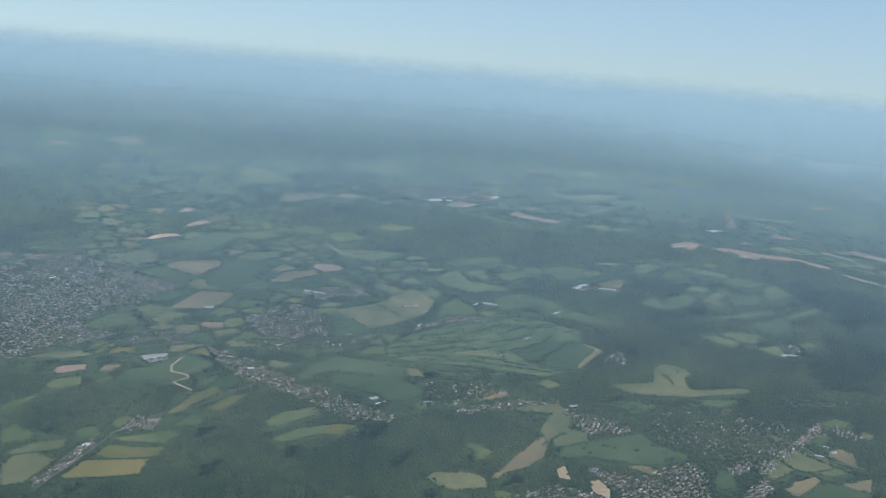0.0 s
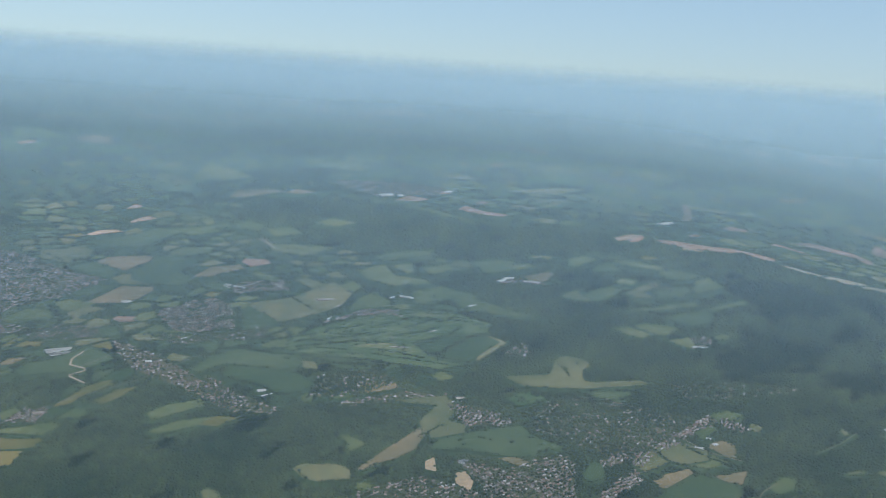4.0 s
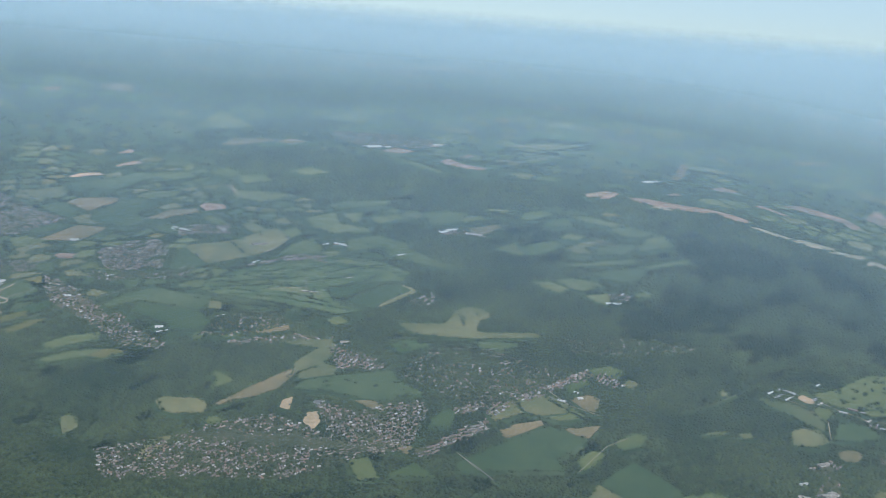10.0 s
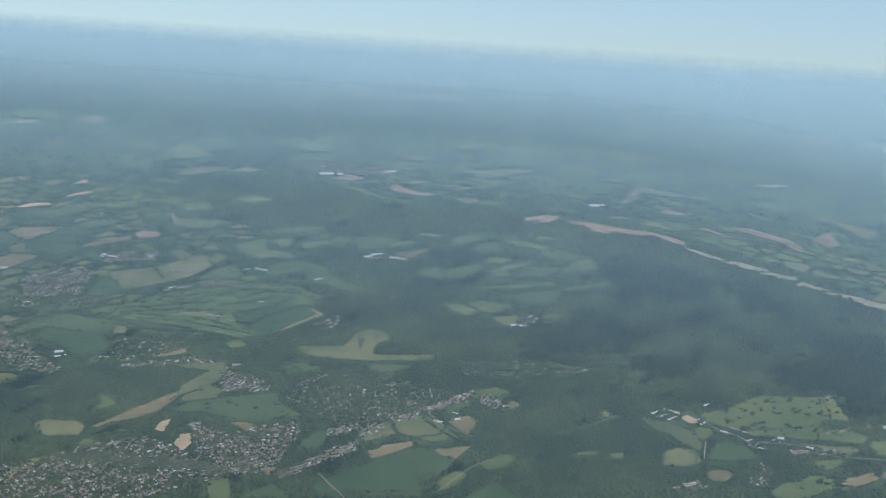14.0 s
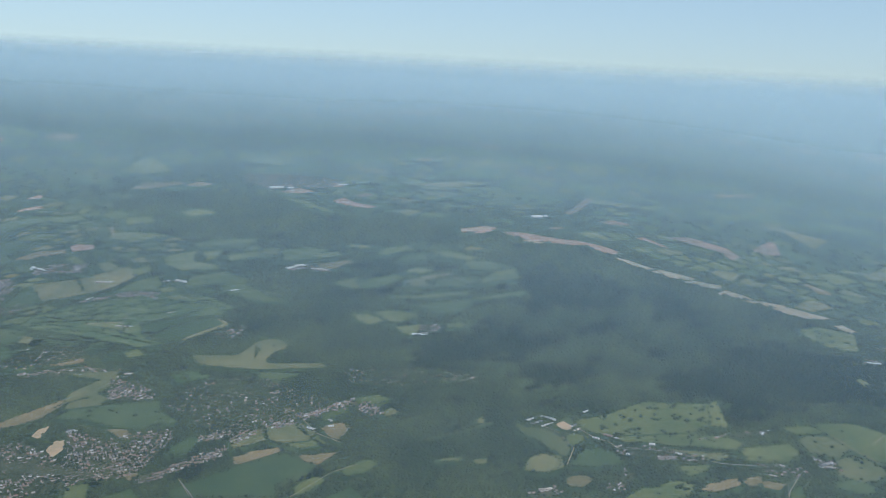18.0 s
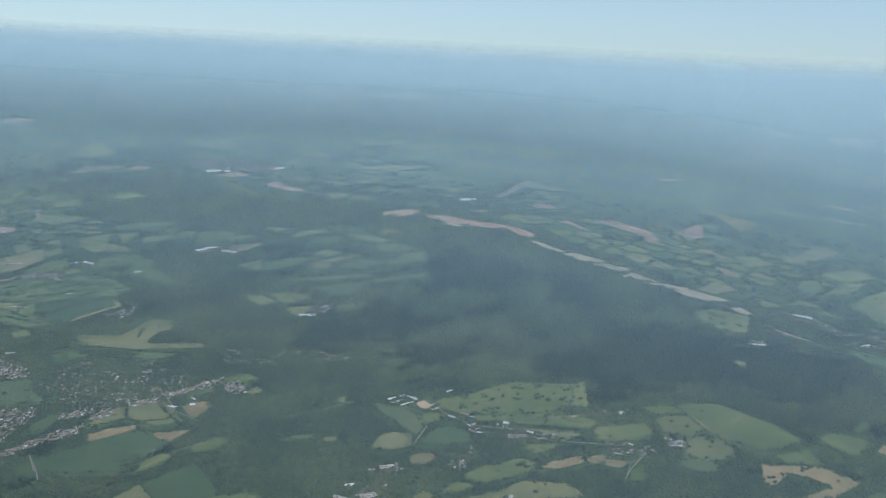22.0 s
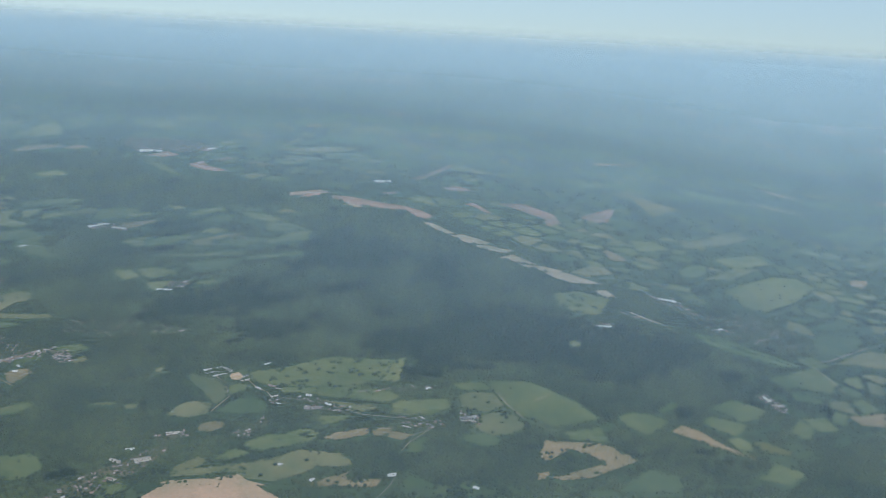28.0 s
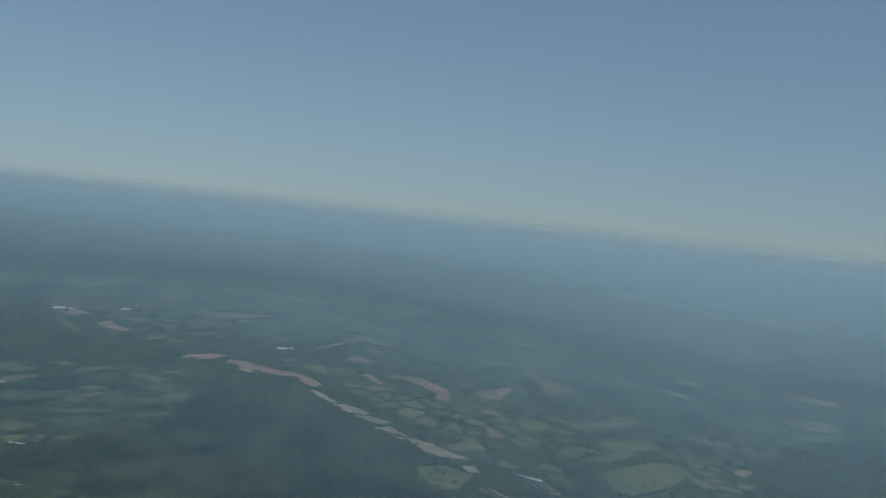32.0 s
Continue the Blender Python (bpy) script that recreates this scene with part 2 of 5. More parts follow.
BEIGE = mottled("beige_sheet_roof", (0.55, 0.47, 0.36), (0.62, 0.54, 0.42))
GLASS = mottled("dark_glazing", (0.03, 0.035, 0.04), (0.05, 0.055, 0.06), roughness=0.2)


# ---- mesh helpers ----
def raw_mesh(name, verts, faces, mat):
    """A mesh from arrays: verts n x 3, faces n x 3 or n x 4."""
    me = bpy.data.meshes.new(name)
    verts, faces = np.asarray(verts, np.float32), np.asarray(faces, np.int32)
    me.vertices.add(len(verts))
    me.vertices.foreach_set("co", verts.ravel())
    k = faces.shape[1]
    me.loops.add(faces.size)
    me.loops.foreach_set("vertex_index", faces.ravel())
    me.polygons.add(len(faces))
    me.polygons.foreach_set("loop_start", np.arange(0, faces.size, k, dtype=np.int32))
    me.update(calc_edges=True)
    me.materials.append(mat)
    return me


def part(name, bm, mat, parent, label=""):
    me = bpy.data.meshes.new(name)
    bm.to_mesh(me)
    bm.free()
    me.materials.append(mat)
    ob = new(name, me)
    ob.parent = parent
    return tagged(ob, label)


def box(w, d, h, z=0.0, x=0.0, y=0.0):
    bm = bmesh.new()
    bmesh.ops.create_cube(bm, size=1, matrix=Matrix.Translation((x, y, z + h / 2)) @ Matrix.Diagonal((w, d, h, 1)))
    return bm


def gable(w, d, h, z, over=0.06, thick=0.04, x=0.0, y=0.0):
    """A pitched roof with the ridge along x, with eaves and thickness."""
    bm = bmesh.new()
    a, b = w / 2 + over, d / 2 + over
    drop = over * h / (d / 2)
    ring = [(-b, z - drop), (0, z + h), (b, z - drop), (b, z - drop - thick), (0, z + h - thick), (-b, z - drop - thick)]
    rows = [[bm.verts.new((x + s * a, y + p, q)) for p, q in ring] for s in (-1, 1)]
    for i in range(6):
        j = (i + 1) % 6
        bm.faces.new((rows[0][i], rows[0][j], rows[1][j], rows[1][i]))
    bm.faces.new((rows[0][0], rows[0][5], rows[0][4], rows[0][1]))
    bm.faces.new((rows[0][1], rows[0][4], rows[0][3], rows[0][2]))
    bm.faces.new((rows[1][1], rows[1][4], rows[1][5], rows[1][0]))
    bm.faces.new((rows[1][2], rows[1][3], rows[1][4], rows[1][1]))
    bmesh.ops.recalc_face_normals(bm, faces=bm.faces)
    return bm


def gabled_box(w, d, h, rise, x=0.0, y=0.0):
    """Walls with their two gable ends."""
    bm = bmesh.new()
    ring = [(-d / 2, 0), (d / 2, 0), (d / 2, h), (0, h + rise), (-d / 2, h)]
    rows = [[bm.verts.new((x + s * w / 2, y + p, q)) for p, q in ring] for s in (-1, 1)]
    for i in range(5):
        j = (i + 1) % 5
        bm.faces.new((rows[0][i], rows[0][j], rows[1][j], rows[1][i]))
    bm.faces.new(rows[0][::-1])
    bm.faces.new(rows[1])
    bmesh.ops.recalc_face_normals(bm, faces=bm.faces)
    return bm


def inside(px, py, poly):
    """Which of the points lie in the polygon."""
    r = np.zeros(px.shape, bool)
    for (x0, y0), (x1, y1) in zip(poly, poly[1:] + poly[:1]):
        if y0 != y1:
            r ^= ((y0 > py) != (y1 > py)) & (px < (x1 - x0) * (py - y0) / (y1 - y0) + x0)
    return r


def rounded(poly, times=1):
    """The outline with its corners cut, as ploughs and hedges cut them."""
    for _ in range(times):
        out = []
        for (x0, y0), (x1, y1) in zip(poly, poly[1:] + poly[:1]):
            k = 0.045
            out += [(x0 + (x1 - x0) * k, y0 + (y1 - y0) * k), (x1 - (x1 - x0) * k, y1 - (y1 - y0) * k)]
        poly = out
    return poly


# ---- ground ----
def ground_sheet():
    ys = np.concatenate([np.arange(-400, 250, 50), np.arange(250, 1100, 10), np.arange(1100, 2000, 25), np.arange(2000, 4601, 100)])
    xs = np.concatenate([np.arange(-4600, -700, 150), np.arange(-700, 1100, 12), np.arange(1100, 4700, 150)])
    X, Y = np.meshgrid(xs, ys)
    V = np.stack([X, Y, height(X, Y)], -1).reshape(-1, 3)
    i = np.arange(len(ys) - 1)[:, None] * len(xs) + np.arange(len(xs) - 1)[None]
    F = np.stack([i, i + 1, i + 1 + len(xs), i + len(xs)], -1).reshape(-1, 4)
    me = raw_mesh("ground", V, F, ground_material())
    me.polygons.foreach_set("use_smooth", np.ones(len(F), bool))
    return tagged(new("ground", me), "dark green wooded farmland reaching to the hazy horizon", "ground", kind="structure")


ground_sheet()

# a plan of what covers the land, one cell a metre: 0 free, 1 field or road, 2 village
X0, Y0, NX, NY = -520, 280, 1400, 1150
cover = np.zeros((NY, NX), np.uint8)
open_land = np.zeros((NY, NX), np.uint8)
laid = np.zeros((NY, NX), np.uint16)


def clear_before(poly, far):
    """Keep tall trees off the strip just south of a field, where lanes and headlands run."""
    for shift in ((1.2, 2.4, 3.4) if not far else (1.5, 3.0, 4.5, 6.0, 8.0, 10.0)):
        mark([(x, y - shift) for x, y in poly], 1, cover, True)


def mark(poly, value, plan=cover, soft=False):
    xs, ys = [p[0] for p in poly], [p[1] for p in poly]
    a, b = max(0, int(min(xs) - X0 - 1)), min(NX, int(max(xs) - X0 + 2))
    c, d = max(0, int(min(ys) - Y0 - 1)), min(NY, int(max(ys) - Y0 + 2))
    if b <= a or d <= c:
        return
    px, py = np.meshgrid(np.arange(a, b) + X0 + 0.5, np.arange(c, d) + Y0 + 0.5)
    m = inside(px, py, poly)
    if soft:
        m &= (plan[c:d, a:b] == 0) | (plan[c:d, a:b] == 4)
    plan[c:d, a:b][m] = value


FIELD_WORDS = {
    "grass": "green pasture edged with dark hedgerows", "lush": "deep green crop field with faint drill lines",
    "fairway": "mown grass of a golf course with rows of trees", "pale": "pale dry pasture between dark hedges", "olive": "yellowish green flowering crop field",
    "tan": "tan hay stubble field beside green pasture", "straw": "pale straw coloured field along the wooded ridge",
    "sand": "patch of bare orange sand among trees", "clay": "large bare beige clay field",
    "soil": "brown ploughed field among green fields", "redsoil": "reddish brown ploughed field in the vale",
}


def drape(name, poly, mat, lift, cell):
    """A flat outline cut into small pieces and laid on the land."""
    bm = bmesh.new()
    bm.faces.new([bm.verts.new((x, y, 0)) for x, y in poly])
    xs, ys = [p[0] for p in poly], [p[1] for p in poly]
    for axis, lo, hi in (((1, 0, 0), min(xs), max(xs)), ((0, 1, 0), min(ys), max(ys))):
        k = lo + cell
        while k < hi:
            co = (k, 0, 0) if axis[0] else (0, k, 0)
            bmesh.ops.bisect_plane(bm, geom=bm.verts[:] + bm.edges[:] + bm.faces[:], plane_co=co, plane_no=axis)
            k += cell
    bmesh.ops.triangulate(bm, faces=bm.faces[:])
    for v in bm.verts:
        v.co.z = float(height(v.co.x, v.co.y)) + lift
    bmesh.ops.recalc_face_normals(bm, faces=bm.faces)
    if sum(f.normal.z for f in bm.faces) < 0:
        bmesh.ops.reverse_faces(bm, faces=bm.faces)
    me = bpy.data.meshes.new(name)
    bm.to_mesh(me)
    bm.free()
    me.materials.append(mat)
    return new(name, me)


FIELDS = []


def field(kind, *pts, lane=True):
    poly = rounded(list(pts))
    mid = sum(p[1] for p in pts) / len(pts)
    ob = drape("field", poly, FIELD[kind], 0.12 + 0.02 * (len(FIELDS) % 5) + (0.3 if mid > 1000 else 0), 15 if mid < 900 else 60)
    tagged(ob, FIELD_WORDS[kind], "field", "fields", "structure")
    mark(poly, 1)
    if lane:
        mark(poly, len(FIELDS) + 1, laid)
        if kind not in ("straw", "redsoil"):
            clear_before(poly, mid > 560)
    FIELDS.append((kind, poly, mid))


def road(width, *pts, track=False):
    left, right = [], []
    gravel = width > 1 or track
    width *= 1.0 if gravel else 0.75
    fine = []
    for (x0, y0), (x1, y1) in zip(pts, pts[1:]):
        n = max(1, int(math.hypot(x1 - x0, y1 - y0) / 8))
        fine += [(x0 + (x1 - x0) * i / n, y0 + (y1 - y0) * i / n) for i in range(n)]
    fine.append(pts[-1])
    for i, (x, y) in enumerate(fine):
        (xa, ya), (xb, yb) = fine[max(0, i - 1)], fine[min(len(fine) - 1, i + 1)]
        d = math.hypot(xb - xa, yb - ya) or 1
        nx, ny = -(yb - ya) / d * width / 2, (xb - xa) / d * width / 2
        left.append((x + nx, y + ny))
        right.append((x - nx, y - ny))
    n = len(fine)
    V = [(x, y, float(height(x, y)) + 0.42) for x, y in left + right]
    F = [(i + n, i + n + 1, i + 1, i) for i in range(n - 1)]
    tagged(new("road", raw_mesh("road", V, F, GRAVEL if gravel else ROAD)), "pale gravel track" if gravel else "narrow country road between fields", "road", "roads", "structure")
    # no trees on the carriageway and its verges
    for (x0, y0), (x1, y1) in zip(fine, fine[1:]):
        for t in np.arange(0, 1, 0.6 / max(0.6, math.hypot(x1 - x0, y1 - y0))):
            r, c = int(y0 + (y1 - y0) * t - Y0), int(x0 + (x1 - x0) * t - X0)
            if 2 < r < NY - 2 and 1 < c < NX - 2:
                cover[r - 1:r + 1, c:c + 1] = 1


VILLAGES = []


TOWN = rough_material("streets_and_gardens", (0.075, 0.08, 0.05), spread=0.45, big=0.1, fine=1.6)


def village(houses, trees, *pts):
    tagged(drape("streets", rounded(list(pts)), TOWN, 0.08, 15), "grey streets and small gardens between the houses", "streets", "streets", "structure")
    VILLAGES.append((houses, trees, list(pts)))
    mark(list(pts), 2)


dark_wood = np.zeros((NY, NX), np.uint8)


def conifers(*pts):
    mark(list(pts), 1, dark_wood)


def wood(*pts):
    mark(list(pts), 4)


known_land = np.zeros((NY, NX), np.uint8)
BELTS = []


def surveyed(*pts):
    """Country whose fields are all laid out one by one: what is left between them is wood and thicket."""
    mark(list(pts), 1, known_land)


def belt(*pts):
    """A line of trees or a hedge inside a field."""
    BELTS.append(list(pts))


def clipped(poly, nx, ny, d):
    """The part of a convex outline where nx * x + ny * y < d."""
    out = []
    for (x0, y0), (x1, y1) in zip(poly, poly[1:] + poly[:1]):
        a, b = nx * x0 + ny * y0 - d, nx * x1 + ny * y1 - d
        if a < 0:
            out.append((x0, y0))
        if a * b < 0:
            out.append((x0 + (x1 - x0) * a / (a - b), y0 + (y1 - y0) * a / (a - b)))
    return out


FAR_KINDS = ("lush", "grass", "lush", "lush", "grass", "lush", "grass", "lush", "lush", "pale", "grass", "lush")


def farmland(size, *pts):
    """Small hedged fields filling the country between the larger ones."""
    rng = np.random.default_rng(len(FIELDS))
    poly = list(pts)
    mark(poly, 1, open_land)
    xs, ys = [p[0] for p in poly], [p[1] for p in poly]
    seeds = []
    y, row = max(min(ys), 300), 0
    while y < min(max(ys), 1420):
        wide, deep = (size, size * 0.8) if y < 720 else (size * 0.95, size * 0.36)
        x = max(min(xs), -500) + (wide / 2 if row % 2 else 0)
        while x < min(max(xs), 800):
            seeds.append((x + rng.uniform(-0.48, 0.48) * wide, y + rng.uniform(-0.48, 0.48) * deep))
            x += wide
        y += deep
        row += 1
    S = np.array(seeds)
    kinds = ("grass", "grass", "grass", "lush", "lush", "lush", "pale", "pale", "grass", "lush", "grass", "grass", "pale", "olive", "pale", "tan")
    for x, y in seeds:
        if not inside(np.array([x]), np.array([y]), poly)[0]:
            continue
        d = np.hypot(S[:, 0] - x, S[:, 1] - y)
        cell = [(x - size, y - size), (x + size, y - size), (x + size, y + size), (x - size, y + size)]
        for j in np.argsort(d)[1:14]:
            nx, ny = S[j, 0] - x, S[j, 1] - y
            cell = clipped(cell, nx, ny, (nx * (x + S[j, 0]) + ny * (y + S[j, 1])) / 2 - 0.9 * math.hypot(nx, ny))
            if len(cell) < 3:
                break
        if len(cell) < 3:
            continue
        cx, cy = [p[0] for p in cell], [p[1] for p in cell]
        px, py = np.meshgrid(np.linspace(min(cx), max(cx), 9), np.linspace(min(cy), max(cy), 9))
        m = inside(px, py, cell)
        if inside(px, py, poly)[m].mean() < 0.8:
            continue
        c = cover[np.clip((py - Y0).astype(int), 0, NY - 1), np.clip((px - X0).astype(int), 0, NX - 1)][m]
        if known_land[np.clip(int(y - Y0), 0, NY - 1), np.clip(int(x - X0), 0, NX - 1)]:
            continue
        if len(c) == 0 or (c > 0).mean() > 0.18 or rng.random() < (0.12 if y < 720 else 0.66):
            continue
        field(kinds[rng.integers(0, len(kinds) - (2 if y < 620 else 1))] if y < 720 else FAR_KINDS[rng.integers(0, len(FAR_KINDS))], *cell, lane=False)


BARNS = []
PARKS = []


def parkland(count, *pts):
    PARKS.append((count, list(pts)))


def barn(kind, width, a, b):
    BARNS.append((kind, width, a, b))


# ---- the plan: fields, roads and villages ----
conifers((183.5, 436.5), (180.8, 463.8), (204.6, 479.2), (204.4, 498.1), (220.3, 502.2), (233.5, 493.3), (241.2, 501.4), (244.6, 484.2), (226.7, 464), (202.7, 450.9), (194.6, 436.5))
conifers((211.9, 587.4), (230.3, 608.1), (246.2, 584.5), (265.5, 575.1), (262.5, 554.8), (249, 536.3), (230.2, 538.7), (228, 510.5), (220.7, 552))
conifers((284.7, 573), (299, 588), (312.4, 558.8), (308.1, 539.5), (293, 536.8))
conifers((228.7, 445), (240.4, 461.3), (262.5, 466.3), (262.2, 450.7), (239.7, 435.3))
conifers((249, 509.8), (268.3, 529.4), (274.6, 516.9), (258.5, 499.5))
conifers((288.9, 457.7), (309.6, 481), (328.2, 522), (371.9, 524.1), (398.1, 528.7), (434.4, 524.7), (437.7, 502.5), (409.9, 461.8), (388.8, 466.9), (366.8, 472.6), (340.7, 443.6), (320.2, 427), (315, 448), (296.3, 448))
conifers((243.7, 601.1), (262.7, 599.2), (275.8, 578.8), (265.7, 544.6), (256.7, 546.8))
wood((-197.1, 435), (-174.2, 436.3), (-140.4, 421.3), (-111.3, 425.3), (-110.4, 404.5), (-130.1, 391.2), (-153, 383.6), (-180.8, 398.9))
wood((-80.9, 413.8), (-59.5, 418.9), (-47.7, 405.9), (-67.6, 396.2), (-87.9, 391.9))
wood((84.1, 491.8), (132.5, 488.2), (135.8, 477.7), (176, 471.2), (149, 434.5), (119.7, 430.2), (104.3, 459), (77.9, 443))
wood((-90.9, 704.7), (6, 744.7), (75.7, 661.5), (80, 627.4), (-6.9, 618.3), (-29.9, 642.1))
wood((102.6, 537.4), (165.4, 537.3), (146.5, 510.8), (107, 507.4))
wood((305.4, 365.8), (331.8, 379.8), (343.1, 358.1), (329.1, 349.3), (318, 356.4))
wood((340.1, 389.6), (356, 389.4), (373.5, 390.1), (384.4, 390.4), (386.4, 367.5), (359.1, 360.5), (346, 355.5), (338.7, 372))
wood((411.3, 418), (433.2, 423.7), (457.2, 419.3), (467.8, 420.1), (463.2, 401.1), (442.9, 391.7), (421.5, 402.4))
wood((410.3, 451.2), (445.5, 475.6), (467.7, 488.2), (481.1, 466.5), (457.3, 438.1), (443.9, 436.3), (411.4, 440.7))
wood((272.8, 397.4), (319, 419.5), (346, 438.9), (351, 428.7), (322.5, 408.8))
wood((-111.3, 715.9), (-90, 747.6), (-24.7, 746.8), (39.2, 707.7), (127, 666.5), (144.5, 639.8), (87.1, 610.7), (35.2, 603.3), (-15.2, 609.5), (-53.1, 632.9), (-91.2, 675.1))
wood((272.8, 397.4), (246.8, 467.3), (207, 573.1), (185.2, 662), (206.6, 670), (269.1, 646.4), (331.8, 593.1), (369.3, 562.6), (391.4, 530.4), (444.8, 522.6), (470.3, 489.7), (410.3, 451.2), (386.8, 445.3), (353.1, 440.9), (318.1, 455.8), (285.3, 441.8))
field("grass", (-68.6, 625.6), (-35.8, 621.6), (-21.1, 616.6), (-40.7, 596.7), (-62.8, 607.2))
field("olive", (-47.6, 382.3), (-38.2, 389.1), (-26.4, 387.9), (-34.7, 380.2))
field("grass", (-37.4, 693.5), (-16.8, 680.5), (-31.6, 667.7), (-47.8, 676.5))
field("tan", (99.4, 331.7), (100.9, 335.5), (107, 334), (106.1, 329))
field("grass", (86.4, 320.3), (93.3, 324), (101, 308.1), (92.8, 306.3))
field("grass", (101.8, 311.6), (109.8, 323.9), (119.1, 314.1))
field("clay", (263, 309.1), (266.1, 324.4), (286.8, 338.3), (292.3, 335.9), (309.1, 329))
field("grass", (244.7, 316.8), (244.4, 325.7), (257.4, 317.4), (253.8, 309.6))
field("grass", (465.3, 406.2), (472.2, 422.3), (484.6, 419.8), (477.7, 408))
field("tan", (505.8, 481.8), (523.8, 496.2), (521.4, 479.8), (510.9, 475.2))
field("grass", (484.7, 468.5), (495.7, 474.8), (501.6, 464.5), (492.1, 459.2))
field("grass", (-1.6, 743.2), (30.9, 730.5), (66.4, 697.1), (53, 700.4))
field("tan", (336.1, 925.6), (381.9, 984.2), (378.4, 960.2), (346.2, 925.2))
field("straw", (-169, 1613.4), (-127.9, 1637), (29.1, 1528.2), (-27.6, 1507.2))
field("grass", (391.2, 696.5), (409.3, 704), (421, 691.2), (400.6, 670))
field("pale", (423.3, 724.4), (442.1, 733.5), (442.4, 710), (427.8, 704.6))
field("grass", (446.2, 691.1), (472.1, 726.7), (486.2, 712.8), (460.2, 675.4))
field("pale", (429.1, 721.5), (461.9, 787.5), (473.5, 772.5), (449.7, 724.5))
field("pale", (380.5, 496.7), (384.1, 500.1), (387.4, 495.4), (383.9, 491.4))
field("soil", (-366.2, 906.8), (-353.5, 919.7), (-346.9, 906), (-359.4, 898.7))
field("soil", (156.5, 681.6), (173.6, 700), (178.6, 690.4), (161.4, 670.8))
field("pale", (84.9, 811.4), (127, 841), (156, 850.9), (126.4, 812.9))
field("grass", (-176.6, 822.3), (-178.8, 890.8), (-124.3, 824.5), (-144.9, 813.2))
field("grass", (-149.8, 661), (-116.5, 667.3), (-104, 652.5), (-123.9, 642.8))
field("grass", (-79.2, 660.2), (-61.9, 668.6), (-49, 647.2), (-65.9, 639.1))
field("tan", (-267.4, 590.9), (-259.1, 592.3), (-257, 586.9), (-260.7, 576))
field("grass", (-127.4, 602), (-121.6, 617.3), (-100.1, 617.3), (-98.8, 601.7), (-114.5, 597.7))
field("grass", (-162.6, 519.1), (-154.9, 524.1), (-137.4, 515.9), (-146.3, 504.2), (-152.1, 506.3))
field("grass", (-108.6, 490.7), (-108.5, 500.9), (-100, 502.4), (-96.9, 494), (-101.7, 487.6))
field("pale", (-147.9, 477.3), (-145.5, 481.1), (-134.6, 475.1), (-141.6, 472.5))
field("olive", (-156.8, 460.7), (-153.2, 467.5), (-142.4, 465.3), (-143.3, 459))
field("lush", (-143.7, 432.7), (-139.8, 441.1), (-131.8, 444.5), (-123.7, 452), (-120.3, 458.6), (-103.2, 448.6), (-99.6, 443.2), (-109.5, 433.5), (-105.4, 426.1), (-123, 430.4), (-138.7, 427.6))
field("grass", (-100.1, 472.3), (-94, 485.9), (-85.9, 479.6), (-93.1, 470.7))
field("grass", (-132.4, 392.6), (-126.3, 397.8), (-121.1, 395.5), (-126.3, 387.2))
field("grass", (-184.4, 406.7), (-178.1, 413.3), (-170.4, 420.4), (-174.7, 407.4), (-181.7, 400.9))
field("olive", (380.4, 833.7), (421.1, 819.5), (402.9, 774.9), (392.1, 803.2))
field("pale", (440, 636.8), (457.3, 676.5), (478.2, 695.3), (459.2, 652.5))
field("lush", (173.3, 323.6), (184.9, 341.4), (201.9, 324.3), (188.5, 309.1))
field("pale", (167.7, 307), (172.5, 322.8), (187.8, 308.8), (179.5, 297.3), (172.1, 300.9))
field("grass", (190, 307.1), (202.1, 323), (212.1, 329.4), (222.5, 319), (221.4, 309.9), (200, 302.2))
field("tan", (203.9, 319.7), (209, 328.3), (213.4, 325.9), (212.1, 321.5))
surveyed((44.5, 544.3), (50.9, 597.7), (219.6, 641.8), (266.1, 531.5), (238.9, 405.5), (203.4, 339), (138.6, 323.9), (97.4, 390.9))
surveyed((214.6, 414.7), (317.3, 475.8), (405.2, 517.7), (476.6, 488), (436, 383.3), (256.4, 321.3))
surveyed((-60.4, 375.5), (32.7, 406.2), (47.1, 382.4), (6.3, 338.1), (-33, 334.2))
field("tan", (-167.4, 590), (-162, 598.9), (-135.8, 600.1), (-131.4, 589.9), (-140.7, 569.1))
field("lush", (-135.8, 600.1), (-120.8, 599.2), (-101.3, 587.2), (-107.4, 566.4), (-94.6, 552.3), (-96, 541.5), (-115.9, 543.8), (-133.4, 556.5), (-136.2, 567.9), (-130.7, 588.6))
field("lush", (-178.3, 577.3), (-173.1, 587.7), (-166.6, 588.7), (-141.7, 565.6), (-146.3, 556.5), (-153.3, 558.8))
field("pale", (-144.5, 556.5), (-139.9, 564.4), (-134.7, 563.3), (-132.1, 554.3), (-116.9, 543.8), (-134.3, 545.6))
field("tan", (-143.6, 517.1), (-133, 543.5), (-114.1, 540.7), (-111.7, 534.6), (-115.8, 520.4), (-125, 515.4))
field("lush", (-158.8, 535.1), (-147.1, 545.5), (-134.7, 544.5), (-144.6, 529.9), (-152.2, 525))
field("tan", (-97.4, 557.8), (-91.7, 575.5), (-74.4, 580.5), (-69.4, 571.3), (-87.5, 556.1))
field("redsoil", (-75.8, 585.3), (-75, 591.6), (-61.4, 590.4), (-57, 582.1), (-67.5, 575))
field("pale", (-100.7, 578.6), (-95.1, 590.1), (-83.7, 582.2), (-93.5, 575.4))
field("grass", (-64.3, 560.2), (-62.1, 569.6), (-44.3, 553.3), (-47.1, 545.4))
